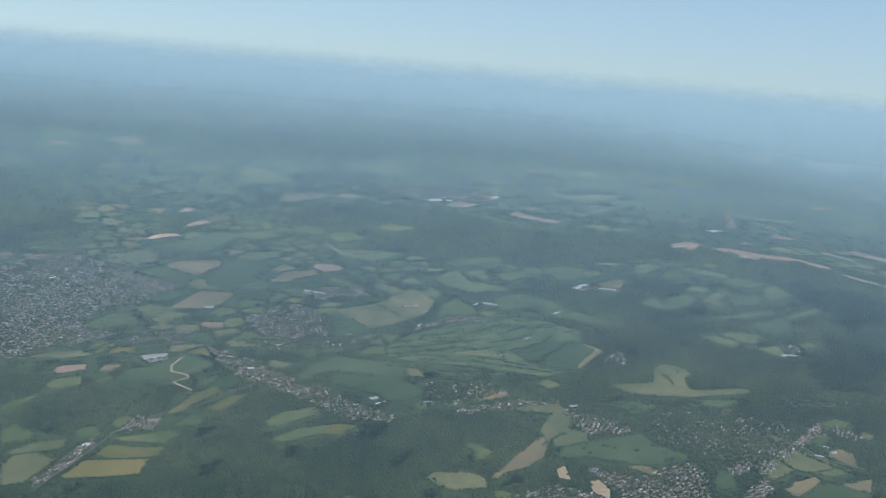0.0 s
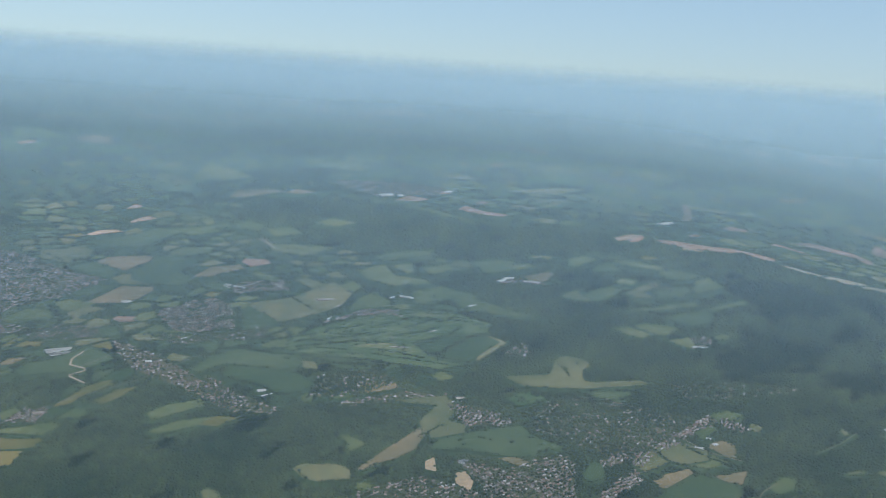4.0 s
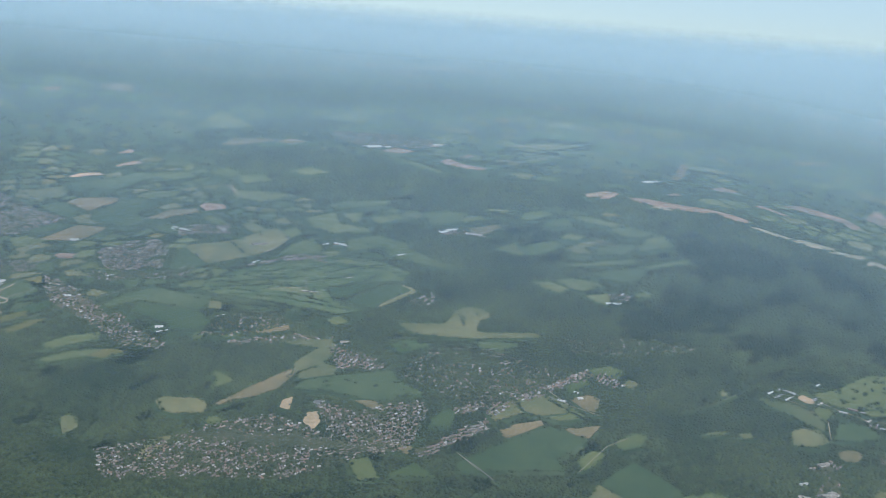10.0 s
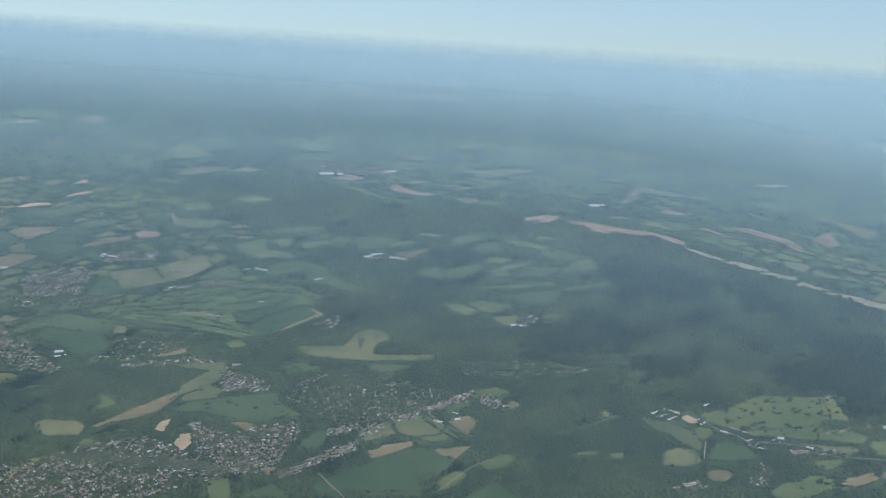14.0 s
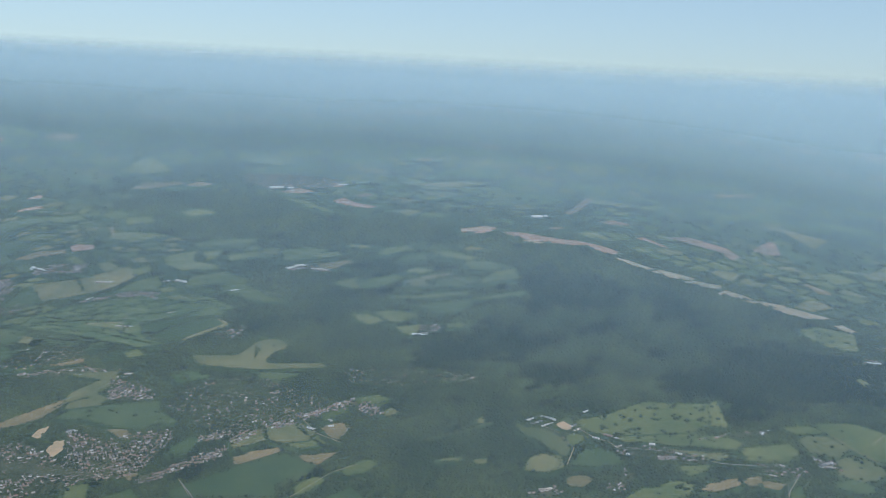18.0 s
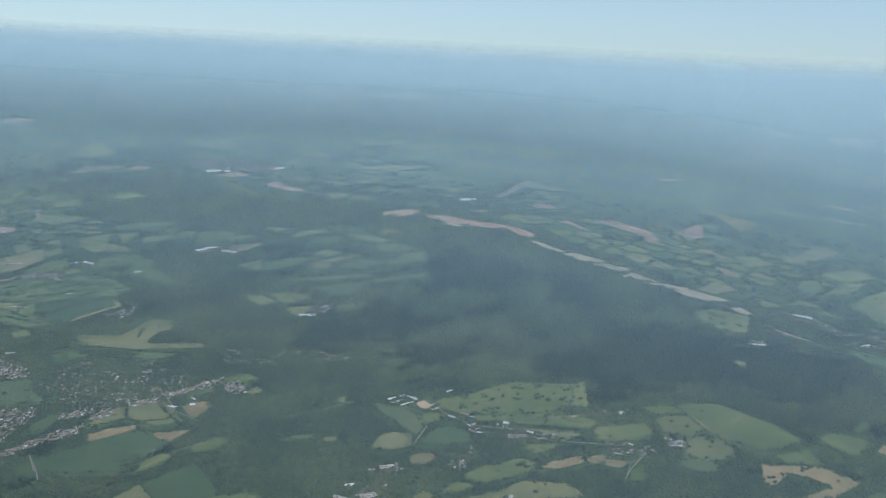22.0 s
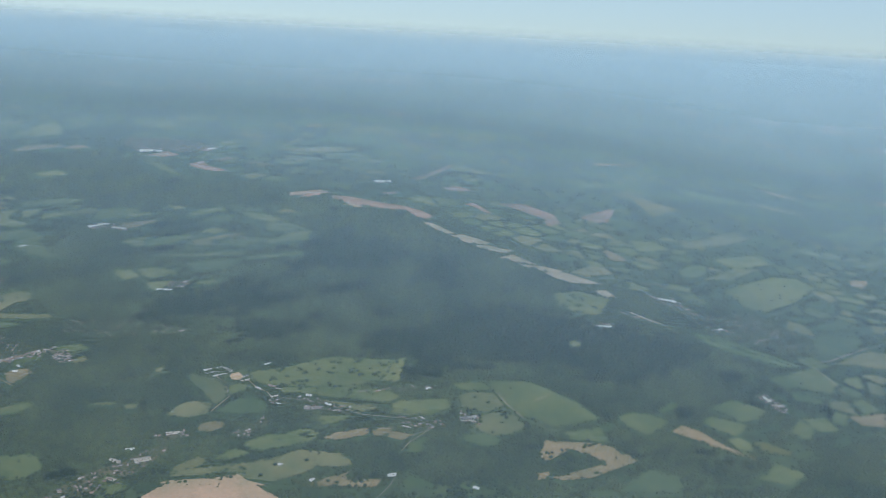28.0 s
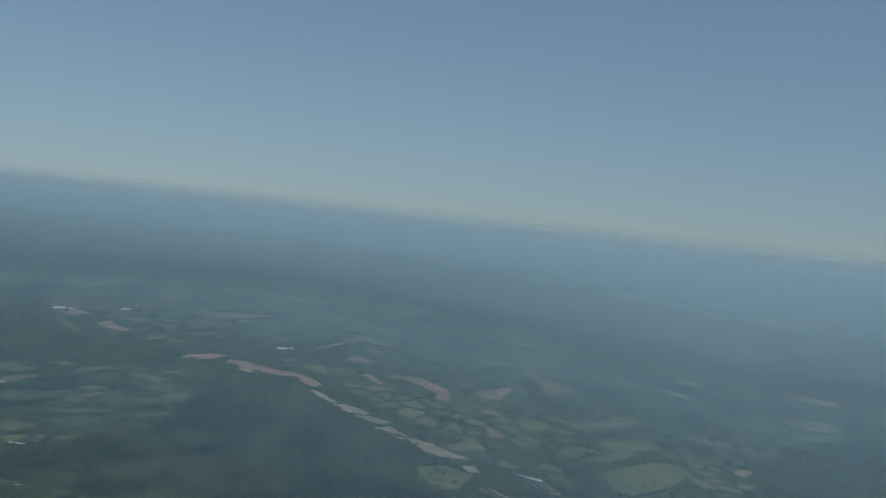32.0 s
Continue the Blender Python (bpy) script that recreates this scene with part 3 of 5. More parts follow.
field("pale", (-55, 512.7), (-32.5, 523.6), (-14.3, 549.6), (0, 531), (-1.3, 524), (-4.5, 511.2), (-9.7, 504.2), (-30.2, 486.1), (-34.3, 488.2))
field("lush", (-47.9, 476.2), (-54.5, 503.6), (-53.4, 510.1), (-36.2, 492.2), (-31.7, 486), (-39.2, 478.7))
field("pale", (-37.7, 551.9), (-32.2, 558.1), (-15.6, 544.1), (-24.9, 537.6))
field("grass", (-9.7, 542.9), (-3.8, 553.4), (3.8, 541.8), (-0.6, 531))
field("grass", (0.2, 507.4), (2.8, 521.7), (10.9, 535.8), (21.2, 520), (22.6, 510.9), (5.3, 506.3))
field("redsoil", (-120.2, 492.8), (-118.4, 496.4), (-107.5, 495), (-107.2, 488.9), (-112.6, 487.1))
field("grass", (-92, 469.2), (-85.8, 477.5), (-71.3, 474.4), (-70.2, 466.7), (-83.9, 463.5))
field("lush", (-60.9, 432), (-55.5, 445.9), (-43.5, 453.9), (-29.5, 449.6), (-12.1, 446.7), (-10.2, 441.4), (-13.4, 431.3), (-22.9, 433.4), (-46.7, 437.7), (-57, 427.8))
field("lush", (-44, 425), (-44.8, 435.9), (-22, 431.6), (-11.7, 428.9), (-1, 417.9), (-7.5, 410.7), (-16.2, 408), (-23.5, 415.4), (-36.4, 421.4))
field("tan", (13.1, 417.3), (19, 420.4), (32.8, 424.8), (35.5, 415.7), (30.1, 412.6), (21.9, 410.3))
field("grass", (4.4, 410.9), (12.8, 416), (17.3, 406.9), (7.6, 404))
field("grass", (-5.7, 406.9), (-0.7, 410.3), (0.6, 402), (-3.3, 400.5))
field("fairway", (-22.7, 453.9), (-21.6, 467.3), (-12.1, 480.1), (6.5, 495.1), (30, 507.7), (55.2, 506.3), (76.2, 492.9), (74.1, 480.4), (52.3, 475.3), (37.1, 464.3), (49, 446.6), (64.1, 441.4), (51.1, 435.2), (29.9, 440.9), (8.3, 445.8), (-10.2, 449))
field("grass", (-23.5, 461.8), (-10.2, 468.6), (13, 470.3), (14.7, 466), (-10.2, 461.9))
field("grass", (-7.3, 476), (10.4, 484.8), (33.3, 497.8), (36.3, 493.2), (13, 478))
field("grass", (15.5, 467.6), (34.3, 476.7), (52.6, 484), (36.3, 470.9))
field("grass", (49.6, 489.1), (64.5, 494.5), (74.6, 487.6), (61.4, 484.1))
field("grass", (8.9, 458.5), (24.3, 463.7), (42.3, 453), (30, 455.9))
field("grass", (31.9, 501.9), (45.5, 507.9), (53.2, 502.4), (41.2, 496.7))
field("lush", (39.1, 462.5), (53, 473.1), (65.6, 475.5), (48.7, 450.7))
field("lush", (50.6, 448.3), (57, 459.8), (66.3, 474.9), (75.3, 476), (79.6, 470.1), (68.3, 450.1), (66.7, 444.5))
field("pale", (67.8, 443.3), (72.6, 449.6), (83.6, 468.7), (76.8, 475.5), (71.4, 477.5), (79.8, 469.4), (69.2, 451.7))
field("grass", (52.9, 528.1), (66.3, 529.1), (79.9, 518.1), (84.4, 511.9), (105.2, 505.6), (87.8, 503.1), (73.2, 507.5), (59.4, 513.5))
field("grass", (30.4, 536.4), (46.8, 548), (62.4, 538.1), (69.3, 529.8), (49.8, 525.5), (35.2, 516))
field("grass", (-4.3, 571.5), (11.3, 586.3), (20, 564.3), (37, 558.8), (41.6, 552.2), (18, 544.3), (4, 555.8))
field("grass", (15.4, 583.5), (28.1, 589.8), (30.1, 571), (25.2, 566.5))
field("grass", (33.1, 578.7), (49.1, 591), (52.6, 579.6), (40.3, 565.2))
field("pale", (49.3, 597.3), (60.7, 601.6), (64.4, 582.6), (52.5, 585.6))
field("grass", (62.5, 598.2), (77.7, 605.1), (90.6, 602.5), (85.7, 582.5), (70.8, 572.5))
field("tan", (92.4, 573.9), (108.8, 587.1), (113, 581.3), (107.2, 565.8), (96.2, 562.6))
field("grass", (85.3, 593.3), (97.7, 602.2), (102.6, 593.6), (89.2, 582.3))
field("pale", (111.3, 540.7), (129, 561.6), (135.5, 569.3), (123.8, 552.5), (125.5, 544.9), (131.9, 534), (125.7, 534.1))
field("grass", (126.7, 545.2), (131.4, 555), (143.1, 565.2), (150, 561.1), (146.1, 551.4), (138.1, 538.8), (133.1, 534.4))
field("grass", (120.7, 599.6), (122.1, 615.6), (133.1, 627.9), (142.7, 620.7), (135.2, 608.6), (127.3, 601.9))
field("grass", (134.8, 595.9), (140.3, 609.3), (148.4, 616.3), (154.9, 599.7), (138.8, 591.2))
field("grass", (145.4, 574.9), (151.3, 582.8), (162.9, 581.3), (157.1, 571.3), (147.5, 570.1))
field("pale", (150.5, 555), (166.5, 577), (172.6, 583.9), (173.2, 571.8), (161.9, 559), (166.6, 549.3), (156, 546.6))
field("lush", (167, 558.7), (173.4, 568.6), (189.1, 578), (191, 567.8), (183.5, 554.5), (168.3, 546.9))
field("grass", (149.7, 620.8), (161.8, 624.5), (183.1, 615.1), (178.3, 606.7), (171.5, 606.4), (155.6, 612.7))
field("grass", (175.1, 602.8), (186.6, 612.8), (205.3, 602.4), (193.7, 591.4), (182.4, 586.7))
field("grass", (189.9, 571.7), (197, 591.7), (206.9, 600.8), (213.9, 580.7), (202, 572.3), (192.6, 563.2))
field("grass", (190.8, 535.7), (219.1, 561.6), (217.3, 549.8), (197.6, 535.4))
field("grass", (147, 527.3), (163.2, 532.6), (189.8, 551.8), (189.4, 539.9), (172.4, 531), (154.8, 525.2))
field("lush", (164.5, 514.9), (172.8, 523.8), (191.7, 535.1), (194.7, 529.7), (190.7, 515), (179.5, 507), (171.9, 513))
field("grass", (136.1, 495.5), (146.4, 500.1), (155.9, 490.8), (150.2, 483.7), (142.7, 487.8))
field("grass", (147.4, 502), (156.3, 508), (168.1, 505), (172.7, 500.7), (163.6, 489.9), (157.9, 490.6))
field("grass", (162.7, 484.3), (174.6, 491.8), (176.3, 486.2), (175.6, 474.9), (168.6, 477.9))
field("grass", (186.5, 492.5), (192.4, 501.5), (198.1, 497.1), (195.4, 490.7), (188.6, 489.3))
field("pale", (80.4, 431.1), (101.7, 434.8), (103.1, 442.7), (104.7, 451.5), (109, 456.6), (117.3, 455.8), (122, 448.9), (117.7, 439.5), (117.4, 430.3), (119.6, 429.6), (144.9, 434.9), (145.6, 429.7), (114.7, 422), (89.4, 421.5))
field("lush", (118.1, 419.9), (137.1, 422.5), (133.4, 414.9), (120.4, 412.1))
field("tan", (24.2, 349), (33.6, 362.9), (47.1, 382.4), (49.3, 375.6), (47.5, 366.2), (43.7, 361.3), (34.8, 354.9), (29.7, 350.9))
field("pale", (1.9, 350.5), (4.7, 354.2), (10.7, 354), (18.5, 355), (25.1, 349.9), (24.9, 344.3), (13.4, 342.1), (7.2, 344.1))
field("grass", (15.2, 374.2), (18, 376), (24.7, 372.2), (28.3, 369.4), (21, 359.6), (19.3, 369.2))
field("pale", (34, 404.2), (56.7, 411), (61.7, 399.9), (59.2, 389.2), (65.5, 385.3), (66.2, 379.6), (58, 376), (52.8, 373.8), (48.2, 380.2), (46.5, 387.2), (52.5, 401.1), (44.8, 401.5))
field("lush", (51.6, 365.9), (55.4, 373.3), (65.5, 378.1), (71.5, 381.4), (88.7, 387.8), (92, 380.3), (104.8, 371.2), (94.5, 367.2), (93.6, 362.7), (79.8, 363.4), (67.1, 367))
field("tan", (78.2, 361.4), (85.7, 362.6), (92.6, 358.4), (91.6, 354.1), (83.9, 357.7))
field("sand", (51.7, 351.9), (51.2, 357.2), (54.4, 360.7), (56.1, 350.5))
field("sand", (63.3, 343.6), (62.9, 350.3), (67, 351.3), (69.9, 344.7), (68.7, 338))
field("pale", (-28.6, 334.6), (-27.2, 337.8), (-22.7, 337.1), (-18.1, 329.8), (-19.7, 324.4), (-20.9, 322.7))
field("pale", (14.7, 305.6), (12.1, 321.6), (14.4, 325.4), (19.2, 328.7), (20.3, 320.5), (19.3, 308.6))
field("grass", (24.9, 341.9), (32.2, 343.2), (34.8, 337.7), (29.1, 337))
field("lush", (109.4, 351.6), (113.9, 361.4), (118, 363), (119.5, 359.1), (118.6, 351), (111.8, 347.8))
field("pale", (128.2, 364.5), (137.1, 372.3), (144, 364), (133.6, 355.8))
field("pale", (139.2, 372.8), (148, 380.8), (151.4, 380.7), (161.1, 374), (159.7, 367.4), (149.5, 363.1), (143.6, 366))
field("grass", (150.7, 362.5), (160.2, 366.7), (161.9, 372.5), (167.3, 367), (159.4, 361.2))
field("tan", (160.6, 378.3), (167.7, 384.4), (173.6, 380.4), (170.3, 368.9), (165.6, 372.9))
field("grass", (157.1, 388.9), (166.6, 396.8), (168.2, 391.5), (161.3, 382))
field("grass", (167, 404.9), (175.9, 410.7), (182.5, 407.2), (176.6, 400.7), (171, 399.3))
field("tan", (135.7, 350.4), (141.1, 355.4), (150.9, 360.6), (152.4, 357.7), (140.6, 346.5), (138.2, 346))
field("tan", (158.2, 357.3), (161.9, 357.4), (174, 362.4), (168.8, 351.6), (163.5, 353.1))
field("lush", (123.9, 327.8), (140.7, 345.7), (155.2, 357.5), (163.2, 352.2), (168.5, 350), (163.6, 343.1), (158.4, 336.7), (161.3, 329.8), (123.7, 320.2))
field("grass", (165.2, 338.1), (170.6, 344.2), (175.7, 343.2), (170.6, 334.1), (167, 331))
field("grass", (178.1, 351), (184.7, 359), (190.9, 359.2), (187.2, 350.1), (180.4, 346.7))
field("pale", (242.1, 367.5), (251.6, 380.1), (255.6, 379.2), (257.7, 371.8), (252, 366.3), (243.9, 364.9))
field("tan", (-263.3, 589.4), (-219.2, 600.5), (-234.5, 590.6), (-236.6, 578.9), (-255.8, 588.1))
field("lush", (-259.3, 572.9), (-256.9, 586.6), (-236.2, 577.9), (-241.4, 570.2), (-251.2, 569.7))
field("pale", (-207.3, 601.5), (-183.8, 622.5), (-177.1, 600.6), (-180.3, 583.1), (-201, 588.5))
field("grass", (-178.3, 497.9), (-172.5, 510.8), (-157.6, 506.5), (-150.8, 494.5), (-164.5, 491.7))
field("grass", (-180.4, 491.5), (-176.1, 499.9), (-169.5, 493.6), (-173.2, 487.8))
field("pale", (-148.7, 502), (-141.7, 513.5), (-127.9, 507.2), (-137.5, 499.1), (-140.4, 493.9))
field("pale", (-103, 470.9), (-91.2, 474.1), (-76.5, 470.5), (-83.5, 463.8), (-97.3, 464))
field("pale", (-193.8, 451.6), (-185.7, 458.2), (-171.6, 464.2), (-161.4, 458.7), (-178.4, 453.4))
field("olive", (-163.5, 460.8), (-161.4, 470.4), (-159, 471.6), (-157.9, 460.4))
field("soil", (-175.1, 441.9), (-174.2, 446.2), (-161.6, 448.2), (-160.7, 442.2), (-172.4, 438.4))
field("tan", (-154.1, 440), (-153.4, 447.6), (-142.9, 448.2), (-148, 439.6))
field("grass", (-173.5, 428.1), (-171.5, 432.9), (-159.9, 436.3), (-156.7, 427.7), (-168.5, 422.1))
field("grass", (-152.3, 431.9), (-145.2, 435.4), (-144.6, 429.7), (-150.1, 427.3))
field("olive", (-110.7, 397.3), (-102.8, 417), (-94, 422), (-89, 416.6), (-100, 406.6), (-104.1, 399.4))
field("olive", (-96, 400.6), (-88, 412.4), (-78.8, 415.3), (-82.9, 406.2), (-88.4, 399))
field("grass", (-105.2, 386.5), (-99.9, 396.9), (-91.3, 394.3), (-92.6, 387.4), (-99.7, 387.6))
field("lush", (-112.4, 395), (-102.7, 398.4), (-100.2, 393.6), (-107.2, 389.2))
field("grass", (-127.4, 379.9), (-115.3, 381.6), (-104.9, 385.6), (-97.3, 383.1), (-104.1, 374.7), (-122.9, 376.7))
field("olive", (-129.8, 367.6), (-125.6, 374.8), (-114.6, 372.2), (-102.3, 372.5), (-103.5, 365.3), (-118.7, 364.3), (-126.8, 365.4))
field("olive", (-137.3, 352.6), (-131.8, 363.7), (-106.1, 363), (-107.4, 353.1), (-120.9, 351.8), (-133.6, 351.3))
field("pale", (-164.1, 361.7), (-162.6, 368.3), (-154.7, 371), (-143.5, 365.5), (-146.6, 356.8), (-150.1, 349.6), (-158.1, 348.3))
field("grass", (-175.1, 386.1), (-171.6, 394.3), (-161.1, 386.3), (-158.3, 379.6), (-166.9, 378.1), (-170.6, 376.1))
field("pale", (-166.4, 371.8), (-156, 379.4), (-144.5, 379.6), (-144, 372.4), (-154.7, 371), (-164.3, 369.6))
field("grass", (-67.8, 391.5), (-60.9, 398.5), (-47.3, 403.4), (-44.1, 397.6), (-56.9, 389.1), (-63, 384.6))
field("grass", (-62.6, 376.7), (-51.6, 385.4), (-38.1, 388.2), (-43.9, 380.1), (-56.4, 373.7))
field("pale", (233.4, 400.7), (240.4, 398.7), (246.5, 399), (254.1, 394.9), (258.8, 386.8), (257.1, 379.4), (250.2, 383.3), (242.6, 390.4), (237.1, 394.7))
field("grass", (254.7, 396.1), (258.7, 398.8), (265.4, 396.9), (259.6, 387), (257.3, 390.1))
field("lush", (259.3, 373.4), (262.3, 385.5), (270, 390.3), (277.4, 385.6), (280.4, 379.9), (269.4, 375.2))
field("pale", (242.7, 366.5), (243, 372.2), (245.5, 377.3), (250.1, 380.5), (255.6, 376.7), (255.6, 372.3), (252.3, 366.3), (245.9, 365.3))
field("tan", (259.7, 359), (258.6, 364.8), (263.1, 367.7), (266.3, 368.3), (268.4, 365.6), (265, 359.7))
field("grass", (257.4, 409.7), (267.7, 415.7), (277.1, 426), (284.8, 434.5), (306.1, 440.6), (312.1, 441.7), (311.9, 420.4), (304.9, 413.2), (283.4, 404.3), (270.4, 400), (261.2, 402.1))
field("grass", (312, 444.7), (315.8, 446.1), (319.5, 422.2), (312.3, 420.6))
field("grass", (273, 399.4), (283.7, 403.4), (305.1, 412.3), (316.2, 415.8), (324.2, 411.1), (321, 403.6), (307.6, 401.8), (295.4, 399.5), (285, 398.9), (278.9, 395.5))
field("pale", (292.6, 396.6), (301.7, 397.3), (314.8, 400.5), (319.8, 398.5), (312.3, 391.3), (302.6, 393.9))
field("grass", (298.2, 384.7), (310.6, 388.9), (309.5, 384.1), (303.1, 378.6), (300, 379.7))
field("grass", (280.1, 357.2), (284.2, 364.3), (291.6, 368.6), (297.6, 374.7), (304.6, 372.8), (303.1, 366.3), (296.3, 360.2), (289.6, 354.3), (282.6, 353))
field("grass", (274.4, 344.3), (277.4, 352.5), (284.2, 354.6), (286.2, 351.5), (280.1, 344.9))
field("pale", (264.3, 329.2), (268.9, 335.7), (280.8, 342.6), (294.5, 352.1), (300.7, 359.7), (316.7, 362.9), (323.1, 357.5), (319.1, 352.6), (311.1, 351.8), (308.6, 345.8), (300.7, 338.2), (291, 337), (284.2, 339.1), (275.6, 334.2))
field("tan", (305.6, 369.1), (309.5, 375.2), (319.6, 383.2), (321.7, 378.5), (312.7, 370.6))
field("tan", (321.3, 382.5), (328.7, 387.2), (330.8, 381.6), (324.1, 377.2))
field("clay", (263.5, 323.8), (266.1, 327.2), (283.4, 335.4), (287.3, 338.9), (291.3, 336.1), (299.5, 335.5))
field("pale", (263.7, 330.5), (263.6, 335.9), (268.6, 344.5), (273.7, 342.3), (270.5, 336.9))
field("tan", (310.5, 338.8), (324.7, 355.1), (322.9, 349.5), (326.2, 347.8), (335.3, 352.5), (336.3, 347))
field("grass", (322.3, 403.1), (324.8, 407.9), (344, 417.1), (345.6, 409.3), (339.7, 400.1), (324.9, 395.7))
field("pale", (345.9, 420.8), (349.9, 426), (358.9, 429.1), (365.8, 419.6), (359.5, 411.4), (349.3, 411.7))
field("grass", (354.3, 438.5), (361.1, 442.5), (371.7, 445.8), (381.4, 441.7), (393.2, 436.2), (404.6, 426), (395.8, 416.5), (387.3, 410.2), (380.5, 413.5), (373.8, 414.2), (366.7, 419), (360.1, 428.5))
field("pale", (357.2, 402.1), (357.7, 407.8), (365.9, 415.8), (373.5, 412.1), (377.6, 407.7), (373.8, 399.5), (366.7, 394.6), (357.7, 397.8))
field("lush", (355.2, 388.2), (356.2, 392), (362.2, 396), (371, 394.1), (369.3, 388.5), (365.4, 385.7), (359, 386.7))
field("grass", (339.9, 430), (352.9, 436.3), (358.1, 431.9), (346.4, 425.7))
field("tan", (385.5, 399.8), (396.1, 402.7), (408.8, 407), (417.1, 403.1), (422.1, 399.8), (414.6, 390.7), (406.4, 380.5), (396.6, 374.9), (392.6, 375.2), (410.6, 393), (396.2, 397.6), (389.3, 384.7), (385.7, 387.3))
field("grass", (390.6, 408.4), (404.6, 419.3), (408.4, 413.5), (409.9, 408.7), (396, 404.8))
field("tan", (386.6, 376), (391.5, 379.7), (391.6, 374.1), (387.8, 371.6))
field("tan", (326.3, 379.2), (329.2, 384.4), (337.9, 384.1), (334.6, 378.8))
field("grass", (337.9, 377.9), (343, 385.9), (343.8, 374), (339.2, 370.4))
field("lush", (343.1, 353.4), (344.3, 358.3), (353.6, 356.2), (355, 353.2), (344.7, 349.8))
field("lush", (416.1, 375.4), (426, 396.1), (437, 395.9), (439.4, 389.1), (437, 383.7))
field("grass", (410.3, 430.9), (416, 437.5), (422.9, 439), (431.7, 437), (426.5, 423.5), (423.1, 420.7), (415.6, 423.5))
field("grass", (425.3, 442.7), (431.1, 456.1), (435.2, 454.2), (428.7, 442.7))
field("grass", (446.4, 456.9), (456.6, 471.5), (471.2, 467.7), (467.2, 456), (459.7, 450.2), (455.8, 454.5))
field("grass", (443.8, 443.6), (448.5, 450.5), (462.9, 449.2), (461, 442.7), (457.6, 436.7), (449.5, 438.8))
field("tan", (432.2, 428.5), (436.1, 436.5), (444.7, 434.1), (454.6, 426.9), (466.8, 423.5), (465.3, 420.6), (447.9, 423.9))
field("grass", (472.8, 503.7), (490.1, 525.4), (487.9, 500.4), (480.3, 496.2))
field("grass", (450.7, 619.5), (462.7, 645.6), (483.3, 681), (498.3, 691), (509.7, 677.3), (492.4, 628.2), (476.4, 600.9), (464.5, 602.7), (456.9, 618.4))
field("lush", (426.6, 649.4), (430.7, 665.5), (443.1, 672.4), (443.7, 655.9), (435.8, 635.2), (427.8, 637.8))
field("fairway", (436.2, 543.1), (450, 543.1), (470.8, 535.9), (490.8, 529.4), (482, 522.6), (458.9, 525.1), (443.5, 531.4))
field("redsoil", (168.5, 673), (171.8, 690), (179.3, 698.8), (183.5, 692), (174.5, 675.7))
field("redsoil", (183.2, 686.5), (200.5, 689.8), (226.1, 684.4), (237.6, 685.7), (254.8, 678.8), (266.3, 669.5), (266.3, 660.3), (254.5, 662.8), (244.5, 673), (222.2, 669.1), (201.3, 673.3), (189.5, 679.3))
field("straw", (202, 667.1), (205.6, 672.1), (217.7, 668.4), (216.1, 662.8))
field("straw", (262.7, 650.7), (267.4, 654.8), (288.8, 638.2), (284.4, 633), (273.9, 641))
field("straw", (286.2, 632.6), (293, 639.2), (313, 630.6), (310.5, 623.9), (300.4, 622))
field("straw", (304.3, 619.1), (312.1, 624.8), (327.7, 623.8), (327.1, 614.6), (315.3, 614))
field("straw", (323.4, 604), (330.4, 615.4), (339.3, 609.7), (346.5, 603.4), (335.4, 600.3))
field("straw", (336.2, 598.5), (348.3, 602.1), (364.5, 601.6), (360.1, 595.5), (345.8, 593.8))
field("straw", (352.4, 592.1), (364.7, 598.3), (377.7, 593), (387.2, 590.3), (372, 581.1), (359.2, 585.2))
field("straw", (383, 575.3), (388.9, 581.9), (396.1, 573.2), (392.2, 567))
field("redsoil", (220.7, 766.3), (226.2, 791.4), (233.6, 833.3), (238.1, 826.9), (232.6, 782.4), (225.8, 763.2))
field("redsoil", (247.6, 752.4), (258.4, 763.5), (270.2, 757.3), (265.4, 748.1), (255, 747.2))
field("redsoil", (215, 711.8), (222.8, 721.8), (225.5, 715.8), (219.5, 707))
field("redsoil", (275.6, 713.7), (280.3, 722.1), (297.3, 701.8), (296.2, 696), (284.2, 710.4))
field("redsoil", (295.2, 730.3), (311.9, 742.2), (325, 733.4), (337.7, 725), (345.1, 705), (338.6, 692.3), (331.1, 711.6), (310.2, 722.7))
field("redsoil", (354.8, 732.7), (370.9, 775.3), (375.1, 773.1), (374.5, 730.7), (365, 725))
field("tan", (377, 657.2), (382.1, 663.6), (392.7, 650.8), (396.2, 642.8), (386.1, 639.7))
field("grass", (362.6, 558.7), (375.5, 570.9), (393.7, 566.9), (391.2, 538.4), (380, 534.8), (368.1, 543.2))
field("pale", (366.2, 601.5), (375.1, 619.9), (386.5, 621.4), (391.6, 613), (377.5, 598.4))
field("grass", (480.2, 511.6), (495.3, 532), (506, 517.8), (502.4, 502.3), (487.4, 499.4))
field("lush", (497.4, 569.3), (502.6, 584.7), (523.8, 596.3), (527.2, 587.1), (511.6, 554.6), (500.7, 555))
field("lush", (497.1, 591.8), (517.3, 622.5), (524.5, 618.1), (515.3, 599.1), (499.8, 587.2))
field("pale", (505.3, 542.4), (527.7, 578.8), (540.8, 573.7), (537, 554.7), (519.1, 548.2))
field("tan", (529.4, 704.4), (534.4, 720.7), (546.6, 721.8), (540.4, 696.2))
field("clay", (-195.6, 638.1), (-190.1, 653.6), (-179, 659.8), (-172.8, 654.4), (-179.9, 648.1))
